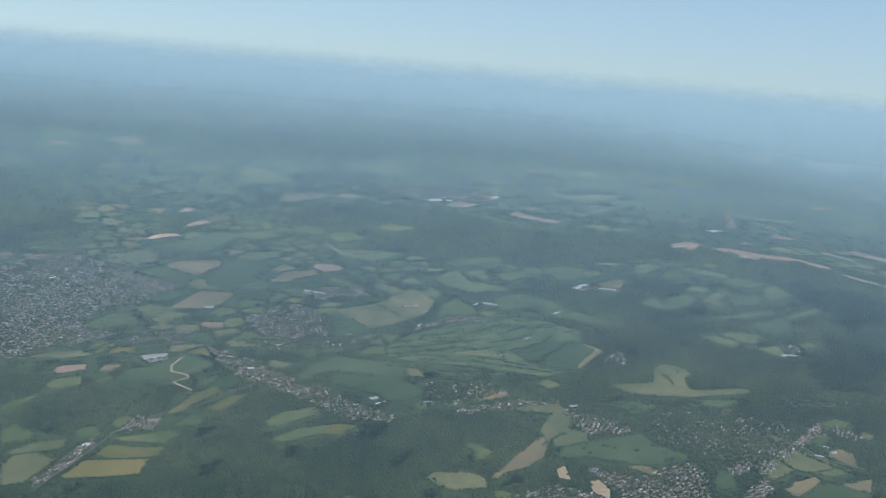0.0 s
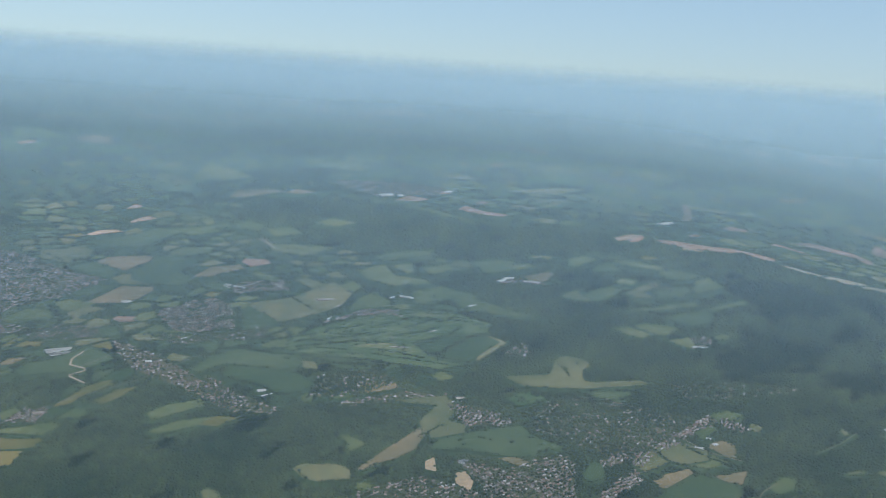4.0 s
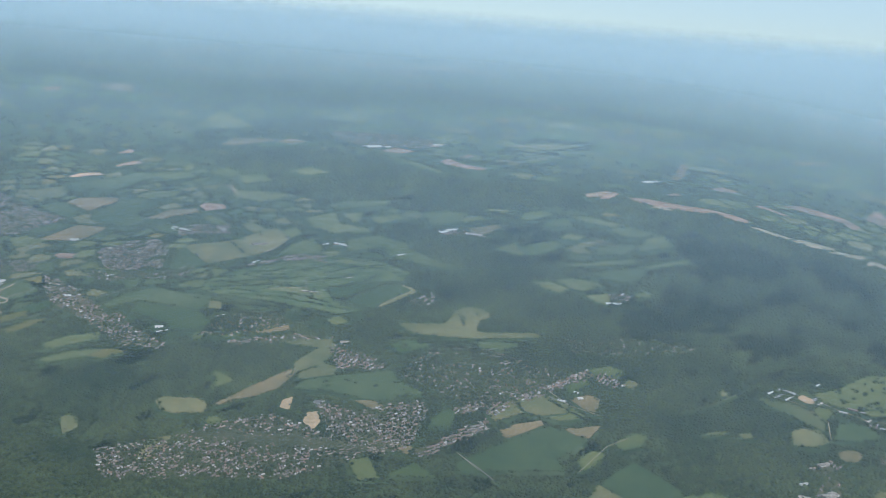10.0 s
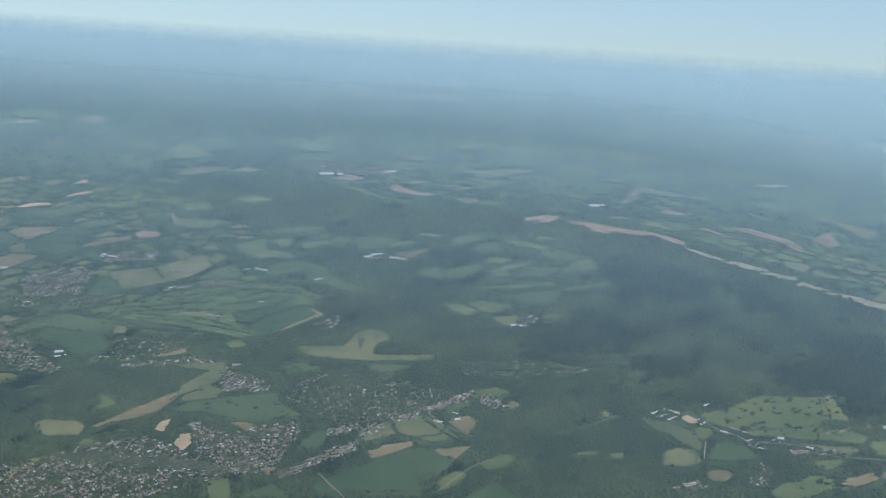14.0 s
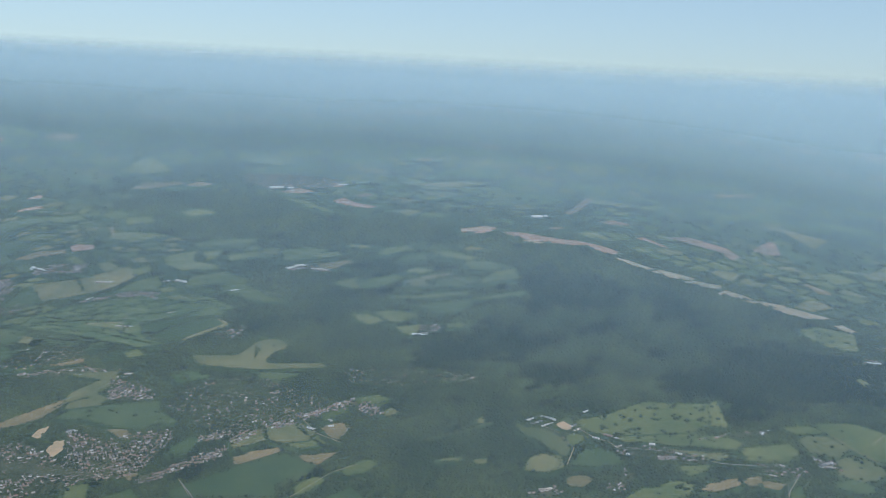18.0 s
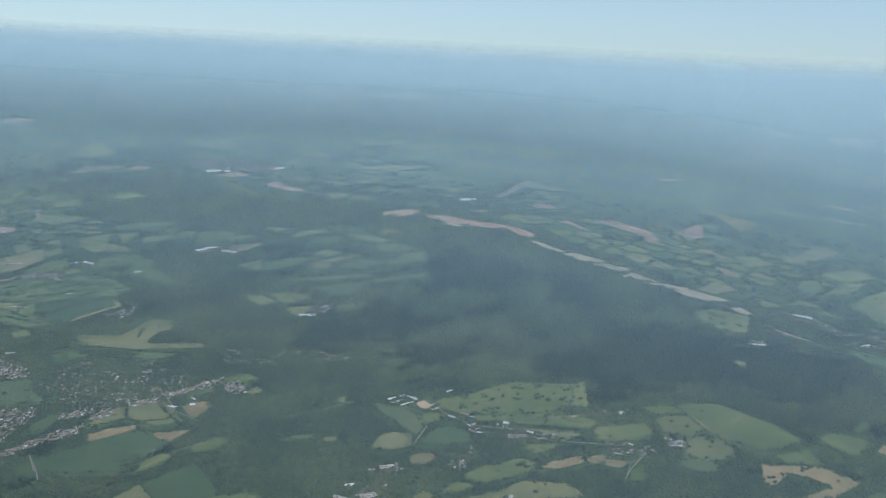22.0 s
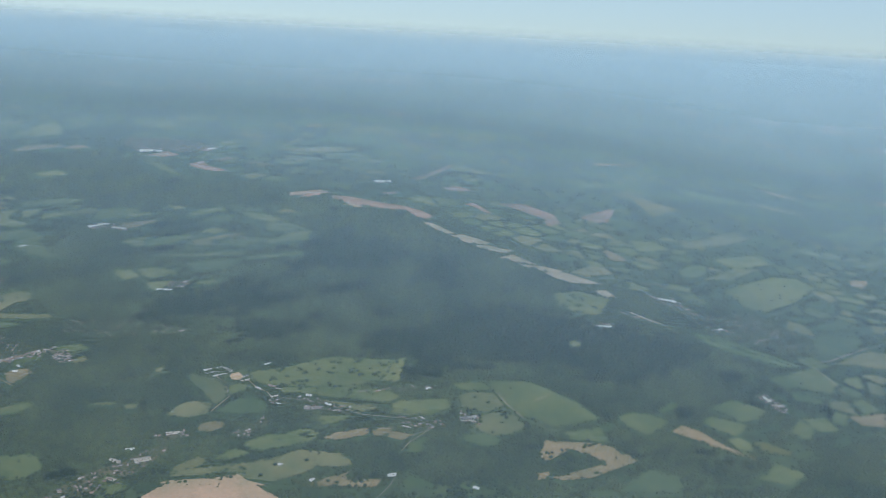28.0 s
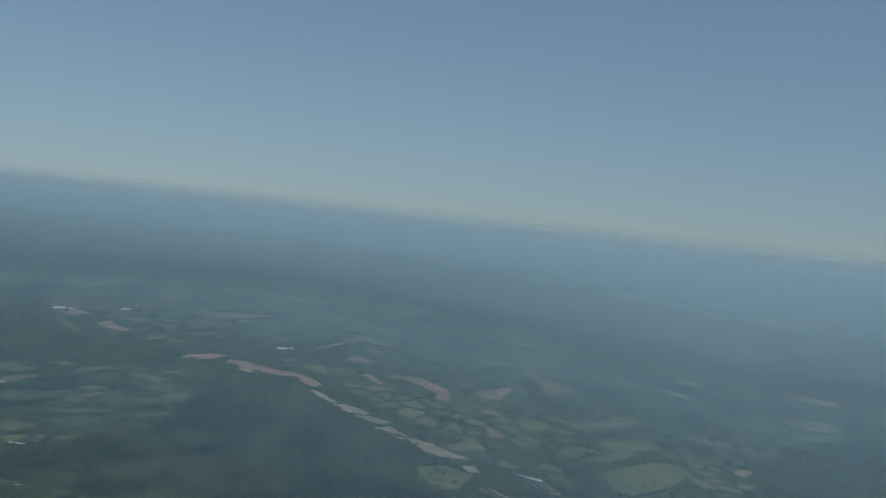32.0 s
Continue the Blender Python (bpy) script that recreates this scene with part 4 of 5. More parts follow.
field("soil", (-179.1, 674.6), (-176.3, 687.8), (-170.5, 699.2), (-161, 690.7), (-166.3, 683.2))
field("soil", (-193.8, 710.2), (-190.5, 728.7), (-181.7, 722.7), (-185.6, 711.1))
field("pale", (-217.2, 648.6), (-218.1, 662.9), (-208.1, 658.5), (-203.4, 648.3))
field("lush", (-189.5, 626.5), (-167, 645.2), (-151.5, 665.5), (-131.3, 652.9), (-145.4, 619.8), (-175.4, 620.1))
field("tan", (-126.5, 752.3), (-127.4, 777.8), (-99.1, 782.8), (-87.7, 773.3), (-113.3, 752.4))
field("tan", (-86.7, 769.3), (-81.2, 784.1), (-63.4, 775.5), (-72.1, 764.5))
field("pale", (-208.9, 604.7), (-184.3, 615.1), (-175.2, 611.4), (-172.2, 596.6), (-185.8, 587.2))
field("redsoil", (49.3, 733.8), (54.6, 748.7), (68.2, 733.4), (87.3, 726.2), (83.4, 719.5), (62.6, 722.6))
field("redsoil", (60.7, 754.4), (66.4, 768.3), (73.1, 764.3), (67.2, 752.4))
field("soil", (-0, 755.1), (10.7, 773.6), (26.1, 763), (17.6, 752.9))
field("soil", (21.7, 795.4), (32.8, 798.5), (43, 786.3), (34.2, 783.8))
field("tan", (68.9, 915.4), (76.2, 929.1), (86.8, 925.9), (81.9, 913.1))
field("grass", (-130.8, 686.1), (-122.2, 690.8), (-115, 674.9), (-120.5, 667.3))
field("grass", (-104.1, 671.8), (-93.5, 682.9), (-77.4, 667.8), (-81, 652.8), (-94.6, 659.8))
field("grass", (0.5, 601.1), (13.1, 610.2), (40.4, 619.6), (34.9, 605.8), (9.3, 590.1))
field("pale", (210, 365.8), (219.9, 369.5), (219.7, 366.2), (212.6, 364.4))
field("pale", (223.5, 368.4), (228.4, 370.5), (230.3, 367.3), (225.5, 364.8))
field("pale", (179.9, 393.8), (183.9, 399.8), (188, 398.3), (185.5, 391.7))
field("pale", (219, 398.8), (221.7, 402.1), (223.9, 397.7), (221.2, 394.6))
field("fairway", (80.5, 410.6), (87.5, 415.3), (94.9, 417.8), (100, 409.4), (87.5, 403.2))
village(1500, 1.0, (-254.6, 562.6), (-250, 581.8), (-235.7, 593.6), (-220.1, 595.6), (-200.6, 586.4), (-178.5, 573), (-144.7, 554.6), (-156.4, 537.6), (-163.1, 524.9), (-182, 510.3), (-183, 496.1), (-171.8, 489.6), (-158.2, 482.6), (-173.6, 471), (-184.9, 460.3), (-203.2, 448.6))
village(420, 0.9, (-97.6, 503.1), (-78.2, 522.9), (-63.4, 512), (-53.1, 477.6), (-65, 473.2), (-81.2, 476.1), (-96.1, 496.1))
village(150, 1.3, (-111.7, 467.1), (-79.6, 446.5), (-48.8, 417), (-29.8, 406.7), (-13.3, 394.6), (-14.1, 389.7), (-32.5, 394), (-56.8, 411.4), (-90.5, 434.2))
village(85, 0.6, (-71.2, 545.7), (-43.3, 553.4), (-36.7, 534.7), (-65.6, 529.2))
village(34, 1.3, (-2.8, 405.2), (17.7, 408.1), (35.2, 421.9), (22.8, 433.5), (-0.1, 428.3), (-2.3, 419.9))
village(47, 0.5, (-125, 386.4), (-122.3, 396.4), (-111.9, 397.3), (-110.5, 384.9))
village(44, 0.6, (-145.7, 346.9), (-146.8, 352), (-137.9, 374.2), (-134.4, 380.3), (-132.1, 373.8), (-137.7, 356.3))
village(51, 0.7, (-13.5, 484), (8.9, 507.3), (26.7, 507.2), (29.5, 499.4), (6.1, 497.4))
village(68, 0.8, (-159.9, 478.5), (-145.5, 486.8), (-121.3, 482), (-120.3, 468.1), (-150.9, 468.4))
village(27, 0.8, (-96.8, 474.2), (-57.4, 472.6), (-36, 481.6), (-34.5, 466.2), (-77.1, 459.1))
village(442, 0.7, (10.4, 291.6), (-3.1, 311.9), (20.6, 327.6), (35.9, 341.4), (51.3, 347.3), (78.4, 335.7), (93.2, 336.1), (87.6, 317.3), (66.2, 301.1))
village(204, 0.7, (62.3, 359.1), (80.5, 353.4), (103.5, 365.5), (107.4, 359.8), (106.4, 334.6), (96.4, 327), (80.4, 330.6))
village(102, 0.5, (107, 332.9), (120.3, 345.1), (130.2, 357), (131.8, 350.2), (118.4, 336.6), (110.7, 327.7))
village(120, 1.6, (90.2, 386.1), (116.1, 416.9), (142.9, 406.2), (162.7, 400.3), (147.1, 382.6), (128.9, 362.4), (113.7, 369.5))
village(57, 0.3, (129.7, 363.8), (147.2, 381.7), (160.9, 396.9), (163.4, 395.1), (148, 377.4), (131.6, 360.1))
village(44, 0.8, (57.8, 401.3), (70.1, 402.1), (85.3, 390.2), (79.3, 386.2), (62.7, 391.6))
village(57, 1.6, (153.6, 430.8), (187.8, 439.4), (202.8, 434.6), (184.3, 420.1), (160.3, 418.1))
village(27, 0.4, (75.1, 564.3), (94.1, 569), (105.7, 561), (83.8, 555.4))
village(14, 0.6, (166.8, 582.4), (180.9, 567.4), (175, 561), (166.4, 568.8))
village(20, 0.8, (174.6, 490.4), (183.9, 497.1), (184.8, 484.2), (177.1, 477.5))
village(30, 0.8, (172.9, 402.7), (181.7, 395), (177.5, 391.6), (169.1, 395.9))
village(26, 0.9, (272.6, 392.3), (293.2, 395.9), (313.2, 393.8), (310.1, 389.3), (291.4, 388.5), (277.8, 386.4))
village(10, 0.9, (327.7, 396.2), (340.4, 396.6), (349.8, 395.8), (342.4, 389.6), (331.7, 390.8))
village(10, 0.6, (348.9, 408.2), (358.1, 408.7), (359.8, 401.3), (352.1, 400))
village(30, 0.7, (234, 301.2), (237.6, 320.8), (252.5, 348), (256.3, 345.2), (251.1, 317.1), (242.6, 301.1))
village(10, 0.8, (273.4, 360.8), (279.7, 376.9), (283.5, 373.8), (278.7, 359.3))
village(7, 0.8, (245.5, 351.8), (255.9, 358.4), (257.9, 354.9), (250.5, 347.3))
village(71, 0.7, (441.2, 570.9), (471.1, 592.1), (496.4, 573.4), (485.8, 541.3), (458.5, 545.6), (444.4, 546.4))
village(24, 0.5, (467.7, 488.2), (480.4, 474.5), (477.7, 467.3), (466.3, 480))
village(24, 0.4, (410.1, 587.1), (425.4, 589.5), (441.2, 570.9), (436.8, 566.1), (416.8, 578.4))
village(10, 0.5, (387.6, 526.4), (398.3, 532.8), (400.6, 524.2), (390, 518.1))
village(7, 0.6, (399.3, 552.7), (418.6, 548.7), (417.5, 542.8), (401.5, 545))
village(6, 0.8, (298.6, 407.1), (332.5, 424), (335.5, 422), (302.4, 403.4))
village(70, 1, (116, 361.8), (133.5, 373.8), (149.4, 387.1), (167, 404.4), (170, 399.6), (152.3, 382.7), (136.5, 369.6), (119.4, 356.7))
village(60, 1.6, (86.9, 393.9), (106.5, 413.5), (121.8, 411.3), (144.5, 405.7), (141, 397.3), (111, 393.5))
village(24, 1.5, (165.9, 430.2), (177.9, 436.3), (214.8, 439.8), (214.7, 432.3), (178.7, 423.8))
village(26, 1.2, (9.3, 400.3), (38, 412.6), (61.9, 410.8), (38, 405.9), (15.8, 397.4))
village(20, 1, (79.1, 461.3), (91.2, 468.9), (95.9, 454.4), (84.6, 450.6))
village(40, 0.8, (57.3, 401.8), (73.1, 391.5), (86, 388.8), (79.9, 385.3), (65.5, 385.3))
village(30, 1, (-55.5, 410.8), (-50.5, 426.4), (-27, 399.1), (-29.4, 389.2))
village(272, 0.3, (-56.2, 819.3), (5, 820.1), (39, 806.9), (32.4, 779), (-10.2, 765.1), (-41.1, 788.8))
road(0.62, (-143.7, 344.7), (-135.5, 362), (-131.3, 371.7), (-127.3, 383), (-111.1, 398.7), (-82.3, 420.2), (-59.1, 447.6))
road(1.1, (-104.5, 418.7), (-113.9, 425.3), (-114.9, 426.9), (-109.4, 431), (-110.6, 433.5), (-119, 437.6), (-120.8, 444), (-118.7, 450.4), (-118.6, 452.3))
road(0.6, (-112.9, 435.6), (-109.5, 439.7), (-104.1, 447.3))
road(0.56, (24.7, 475.6), (29.2, 462.8), (33.3, 455.2), (28.3, 451))
road(0.56, (-76.7, 645.2), (-70.4, 625.5), (-59, 611.1), (-45.6, 611.9))
road(0.37, (-13.1, 396.6), (-3.8, 400.2), (0.7, 408.4))
road(0.56, (123.7, 332.3), (132, 323.6), (137.7, 316.4))
road(0.50, (146.7, 384.8), (153.6, 377.2), (157.8, 375))
road(0.62, (273, 391.5), (294, 393.8), (314.2, 390.9), (337.3, 395.3), (342.4, 389.6), (338.3, 384.4), (336.8, 371.2))
road(0.50, (339.8, 355), (339.7, 348.8), (337.5, 340.1))
road(0.74, (498.4, 538.2), (505.1, 546.5), (515, 563), (535.2, 589.8))
road(0.81, (400.5, 555.3), (421.7, 544.6), (430.6, 537.6))
road(0.99, (413.4, 584.2), (425.9, 579.7), (435.9, 567.3), (441.5, 553))
road(0.18, (48.6, 381.7), (49.6, 374.7), track=True)
road(0.16, (24.2, 349), (28.6, 350.8), track=True)
road(0.22, (122.7, 333.3), (132.1, 322.3), track=True)
road(0.31, (149.7, 384.9), (161.2, 372.8), (172.5, 368.2), track=True)
road(0.2, (166.1, 329.8), (175.3, 347.4), (182.9, 354.7), track=True)
road(0.25, (-79.4, 636.7), (-63.8, 616.7), track=True)
road(0.16, (203, 377.6), (216, 387.5), (226.2, 398), track=True)
road(0.28, (39.1, 462.5), (35.9, 455.5), (27.5, 462.8), (11.6, 458.9), track=True)
road(0.37, (245.9, 400.4), (253.2, 396.1), (257.6, 388.7), (259.7, 386.1), track=True)
road(0.37, (259.7, 386.1), (258.6, 376.7), (258.3, 373.1), track=True)
road(0.37, (260.1, 401.8), (266.8, 396.4), (272.1, 394.7), (277.1, 390.2), track=True)
road(0.31, (360, 430), (366.6, 421), (375.1, 412.7), track=True)
road(0.31, (376.3, 429), (381.6, 437.5), track=True)
road(0.31, (342.4, 390), (337.9, 377.9), (336.9, 371.6), track=True)
road(1.5, (405.5, 552.6), (412.6, 547.9), (421.5, 544.5))
road(0.38, (413.2, 578.8), (423.6, 575.5), (434, 566.1), track=True)
road(0.38, (406, 605.5), (417.1, 609.5), (423, 600.5), track=True)
road(0.38, (495.3, 532), (501.2, 521.5), (507.6, 505.6), track=True)
road(0.38, (502.6, 542.1), (514.9, 561), (526.5, 580.4), track=True)
road(0.38, (439.7, 564.5), (445.6, 562.2), track=True)
road(1.2, (-75.2, 631.9), (-73.7, 637.4), (-66.8, 621.5), (-61.1, 612.7))
field("sand", (250.8, 403.8), (253.6, 406.9), (257.2, 404), (257.4, 400), (253.5, 400.1))
belt((-30.2, 466.3), (-11.7, 472.3), (11.9, 473.2))
belt((-16.7, 456.7), (1.6, 461.9), (19.9, 467.5))
belt((-5.3, 451), (20.7, 450.3), (45.6, 443.4), (57.6, 440.2))
belt((-16.7, 483.6), (5.1, 490.7), (26.1, 500.8))
belt((15.2, 472.1), (32.2, 482.7), (46, 495.9))
belt((17.7, 443.7), (37, 436.8))
belt((33, 463.6), (35.1, 449.8))
belt((-21, 444.3), (5.7, 438.8), (36.5, 438), (50.4, 429.5))
belt((41.1, 492.4), (57, 499.7), (73.4, 494.7))
belt((54.9, 476.5), (60.4, 487.9), (71.2, 491.8))
belt((49, 450), (56.4, 461.9), (65.6, 475.5))
belt((-31.7, 521.8), (-17.9, 504.9))
belt((47.5, 375.3), (52.6, 380.8), (58.1, 385.6))
belt((139.9, 372.9), (143.8, 364.8), (150.7, 362.5))
belt((149.2, 380.2), (161.8, 367.8), (172, 362))
belt((106.4, 449.9), (110.8, 434.9))
belt((-17.6, 452.3), (-7.7, 456.3), (7.5, 454.8))
belt((-6.4, 466.8), (7.1, 470.2), (16.7, 476.2))
belt((16.7, 484.2), (26.5, 490.7), (35.9, 499.1))
belt((27.2, 471.7), (39.9, 477.7), (49.4, 485))
belt((-5.7, 479.4), (5.5, 481.7), (12.7, 486.8))
belt((47.3, 491.9), (55.1, 495.9), (64.5, 494.5))
belt((21.9, 454.7), (34.4, 451.7), (44.3, 447.2))
belt((7.7, 465), (18.5, 463.6), (29.2, 466))
belt((31.4, 503.5), (43.6, 504), (56.1, 503))
belt((-19.6, 463), (-13.1, 465.2), (-5.5, 464.7))
belt((438.8, 540.5), (449.6, 538.9), (462.5, 533.2))
belt((457.1, 533.1), (472.8, 531.1), (485.3, 527.5))
barn("white", 1.4, (287.8, 398.1), (290, 398.3))
barn("white", 1.3, (163.8, 379.3), (165.6, 380.2))
barn("white", 1.3, (156.1, 376.8), (159.4, 375.8))
barn("white", 2.1, (337.1, 354.4), (339.5, 356.7))
barn("beige", 3.4, (248.9, 333.9), (253, 337.7))
barn("white", 1.6, (241.8, 339.6), (244.3, 341.5))
barn("beige", 2.0, (239.9, 333), (244.2, 332.1))
barn("beige", 2.2, (250.3, 353.3), (254.3, 356.2))
barn("brick", 2.4, (291.3, 387.5), (298.1, 390.9))
barn("white", 1.3, (297.7, 394.2), (300.3, 393.7))
barn("slate", 2.4, (351.5, 401.6), (356.7, 406.6))
barn("white", 1.1, (298, 347.9), (299, 349))
barn("white", 1.3, (367.4, 358.9), (369.5, 358.6))
barn("beige", 1.8, (246.6, 320.7), (250, 320.2))
barn("white", 1.6, (392.1, 524.9), (398.2, 526))
barn("white", 1.6, (470, 481.5), (472.7, 477.7))
barn("beige", 2.0, (474.5, 475.2), (478.8, 475.3))
barn("white", 2.4, (417.9, 586.2), (427.5, 583.8))
barn("white", 1.3, (447.8, 552), (452.3, 556.7))
barn("white", 1.6, (312.3, 342.6), (313.4, 344.1))
barn("white", 5.0, (-136.6, 450.9), (-126.8, 457.9))
barn("slate", 2.5, (-132.7, 447), (-123.7, 454.6))
barn("white", 2.4, (-123.6, 516), (-118.3, 519.2))
barn("beige", 3.0, (-17.9, 518), (-10.2, 521.9))
barn("white", 2.1, (-73.9, 542.8), (-62.1, 537.4))
barn("white", 1.9, (-84.5, 440), (-81.5, 440.5))
barn("white", 1.9, (-25.1, 410.2), (-22, 411.9))
barn("white", 2.4, (81.8, 565.2), (91.9, 572.6))
barn("white", 1.6, (-221.5, 554), (-219.9, 556.4))
barn("white", 1.8, (25.6, 528.7), (33.2, 525.9))
barn("brick", 2.0, (-115.6, 391.4), (-111.1, 394))
barn("white", 1.3, (-136.7, 374.1), (-133.9, 375.6))
barn("white", 2.4, (78.9, 559.6), (84, 566.4))
barn("beige", 3.0, (93.6, 563.3), (102.8, 562.4))
barn("white", 1.8, (173.8, 477.3), (181.1, 478.7))
barn("beige", 2.0, (60.7, 407.2), (65.2, 409))
barn("slate", 2.4, (64.7, 356), (66.7, 359.7))
barn("white", 6.0, (-12.3, 766.7), (-3.4, 772.6))
barn("white", 4.0, (1.5, 769.5), (4.7, 772.2))
barn("white", 4.0, (36.7, 790.9), (41.8, 794.5))
barn("white", 5.0, (200.3, 741), (209.5, 747.7))
barn("slate", 1.7, (244.5, 408.9), (250.6, 406.3))
barn("white", 0.7, (239.3, 402.9), (243.6, 408.1))
barn("slate", 1.1, (240.3, 401.6), (243.9, 399.8))
barn("slate", 1, (243.1, 402.1), (246.3, 405.3))
barn("white", 0.5, (245.7, 399.4), (251.1, 406.5))
barn("beige", 0.9, (258.5, 399.4), (260.8, 402.8))
barn("white", 0.8, (265.9, 397.1), (268.8, 396.2))
barn("brick", 1.4, (270.1, 400.6), (273.7, 399.5))
barn("brick", 1.1, (274.4, 398.7), (276.2, 398.4))
barn("beige", 0.9, (275.2, 391.3), (277.2, 393.9))
barn("white", 0.7, (279.4, 387.7), (281.3, 387.5))
barn("white", 0.6, (260.9, 416.6), (262.5, 419.4))
barn("slate", 0.9, (257.2, 403.5), (258.8, 405.1))
barn("beige", 1, (352, 402), (357.5, 402.4))
barn("white", 0.6, (334.7, 424.9), (336.7, 425.3))
barn("white", 0.6, (332.2, 420.7), (333.2, 423.2))
barn("beige", 0.7, (331.8, 388.9), (335.2, 388))
barn("white", 0.5, (349.8, 406.6), (351.2, 406.7))
barn("brick", 0.9, (342.4, 396.2), (345.4, 398.3))
barn("beige", 0.5, (336, 398.1), (338.3, 396.8))
barn("white", 0.7, (20.3, 522.7), (25.2, 532.4))
barn("beige", 0.7, (-19.2, 519.5), (-13.7, 522.2))
barn("beige", 0.6, (-6.8, 509.1), (-4.3, 513.1))
barn("white", 0.6, (-8.2, 491.3), (-6.9, 495.8))
barn("beige", 0.8, (27.7, 458.4), (36, 459))
barn("white", 0.8, (63.3, 516.1), (66.5, 519.6))
barn("beige", 0.7, (45.4, 478.7), (47.7, 480.7))
barn("white", 0.5, (-22.2, 405.1), (-17.8, 409.5))
barn("white", 0.9, (162.2, 384.5), (163.8, 383.5))
barn("beige", 0.6, (59.2, 403.7), (63.6, 405.6))
barn("beige", 0.6, (132.1, 401.4), (134.8, 403.5))
barn("beige", 0.7, (-1.9, 407.3), (2.6, 409))
barn("white", 0.7, (-74.5, 540.8), (-67.2, 535.1))
barn("white", 0.6, (-75.3, 464.8), (-73.1, 468))
barn("white", 0.7, (-121.6, 515.5), (-118.1, 518.4))
barn("beige", 0.8, (25.7, 525.6), (30.9, 529.5))
barn("beige", 0.6, (175.4, 478.4), (180.1, 481.3))
parkland(160, (80.5, 410.6), (87.5, 415.3), (94.9, 417.8), (100, 409.4), (87.5, 403.2))
parkland(330, (254.2, 417.8), (314.3, 450.9), (353.3, 439.8), (323.5, 405.7), (273.7, 395.2))
parkland(90, (265.3, 329.5), (294.4, 350), (317.3, 358.1), (322.3, 350.5), (346.1, 348.3), (333.5, 337), (295.7, 337.7))
parkland(200, (383.3, 396.4), (395, 406), (412.3, 407.9), (416.7, 403.7), (408.6, 384.4), (397.3, 375.8), (388.4, 379.8))
parkland(170, (422.6, 528.6), (441.7, 542.9), (466.1, 521), (489.7, 521.6), (465.8, 510.2), (444.8, 518.9))
parkland(50, (341.5, 427.3), (358.7, 426.8), (380.2, 413.5), (363.6, 394.7), (348.1, 402.1))
parkland(40, (453.1, 618.3), (473.4, 658.2), (505.2, 682.1), (510.7, 668.1), (484.7, 621), (468.8, 616.1))
parkland(120, (364, 557.4), (371.5, 569), (388.5, 555.3), (395.1, 550.1), (391.2, 531.9), (370.4, 535.3))
parkland(40, (51.8, 368.6), (66.4, 378.5), (87.6, 386.6), (105.5, 370.2), (85.9, 363.5))
parkland(150, (259.6, 426.3), (309.2, 448.7), (318, 425), (288.1, 392.1), (264.3, 405.2))
parkland(160, (-71.2, 645.5), (-21.8, 629.5), (28.3, 586.9), (-5.3, 571.7), (-47.6, 596.2))
parkland(120, (-32.2, 471), (29.5, 501), (55.7, 497.5), (36.2, 448.4), (-3.5, 449))
parkland(120, (282.1, 376.8), (306.7, 385.8), (307.6, 360.5), (284.8, 346.8), (274.9, 353.2))
farmland(13, (-270.5, 597.8), (-194.1, 696.3), (-56.3, 683.4), (-7.3, 631.3), (102.5, 633.2), (249.2, 652.6), (223.2, 549), (176, 471.2), (134.6, 484.8), (105.6, 499), (86, 484.5), (60.4, 423.8), (24.9, 405.4), (-12.9, 394.2), (-47.3, 403.4), (-86, 403.8), (-97.9, 385.3), (-131.9, 346.9), (-156.4, 344.7))
farmland(14, (228.5, 403.2), (255.3, 418.2), (309.6, 448.8), (355.3, 441.9), (389.1, 446.4), (408.4, 423.9), (445.5, 475.6), (485.3, 533.3), (539.2, 602.3), (521.2, 478.6), (467.3, 403), (437.3, 380.9), (255.9, 309.6), (261.2, 348.8), (241, 372.1))
farmland(17, (339.2, 767.1), (462.7, 847.1), (574.9, 844.4), (539.2, 602.3), (493.4, 571.3), (444.1, 572.9), (397.2, 591), (322.7, 637.9), (268.2, 677.2), (280.7, 759.9))
farmland(17, (-279.1, 726.9), (-151.1, 802.6), (-52, 797.9), (16.9, 758.7), (-5.7, 734.7), (-106.2, 699), (-116.2, 631.7), (-223.8, 619.5))
farmland(21, (-338.6, 842.7), (-159.4, 913.6), (49.5, 934), (281.7, 1065.3), (465.2, 1296.1), (555.3, 1212.9), (379.2, 733), (262.6, 701.3), (143.7, 696.5), (44.9, 736.4), (-52, 797.9), (-151.1, 802.6), (-279.1, 726.9))

# ---- trees ----
def clump(seed, squash=1.0, sides=5):
    """One small crown: a lumpy dome of leaves, open below."""
    r = random.Random(seed)
    V = [(r.uniform(-0.25, 0.25), r.uniform(-0.25, 0.25), squash * r.uniform(0.75, 0.95))]
    for z, k in ((0.5, 0.68), (-0.35, 1.0)):
        for i in range(sides):
            t = (i + r.uniform(-0.25, 0.25)) * 6.2832 / sides
            q = k * r.uniform(0.75, 1.2)
            V.append((q * math.cos(t), q * math.sin(t), squash * z * r.uniform(0.7, 1.3)))
    F = []
    for i in range(sides):
        j = (i + 1) % sides
        F += [(0, 1 + i, 1 + j), (1 + i, 1 + sides + i, 1 + j), (1 + j, 1 + sides + i, 1 + sides + j)]
    return np.array(V), np.array(F)


CLUMPS = [clump(i, 0.8) for i in range(6)]
TUFTS = [clump(40 + i, 0.72, 5) for i in range(6)]
FLATS = [clump(60 + i, 0.6, 4) for i in range(4)]
SPIRES = [clump(20 + i, 1.15, 4) for i in range(3)]


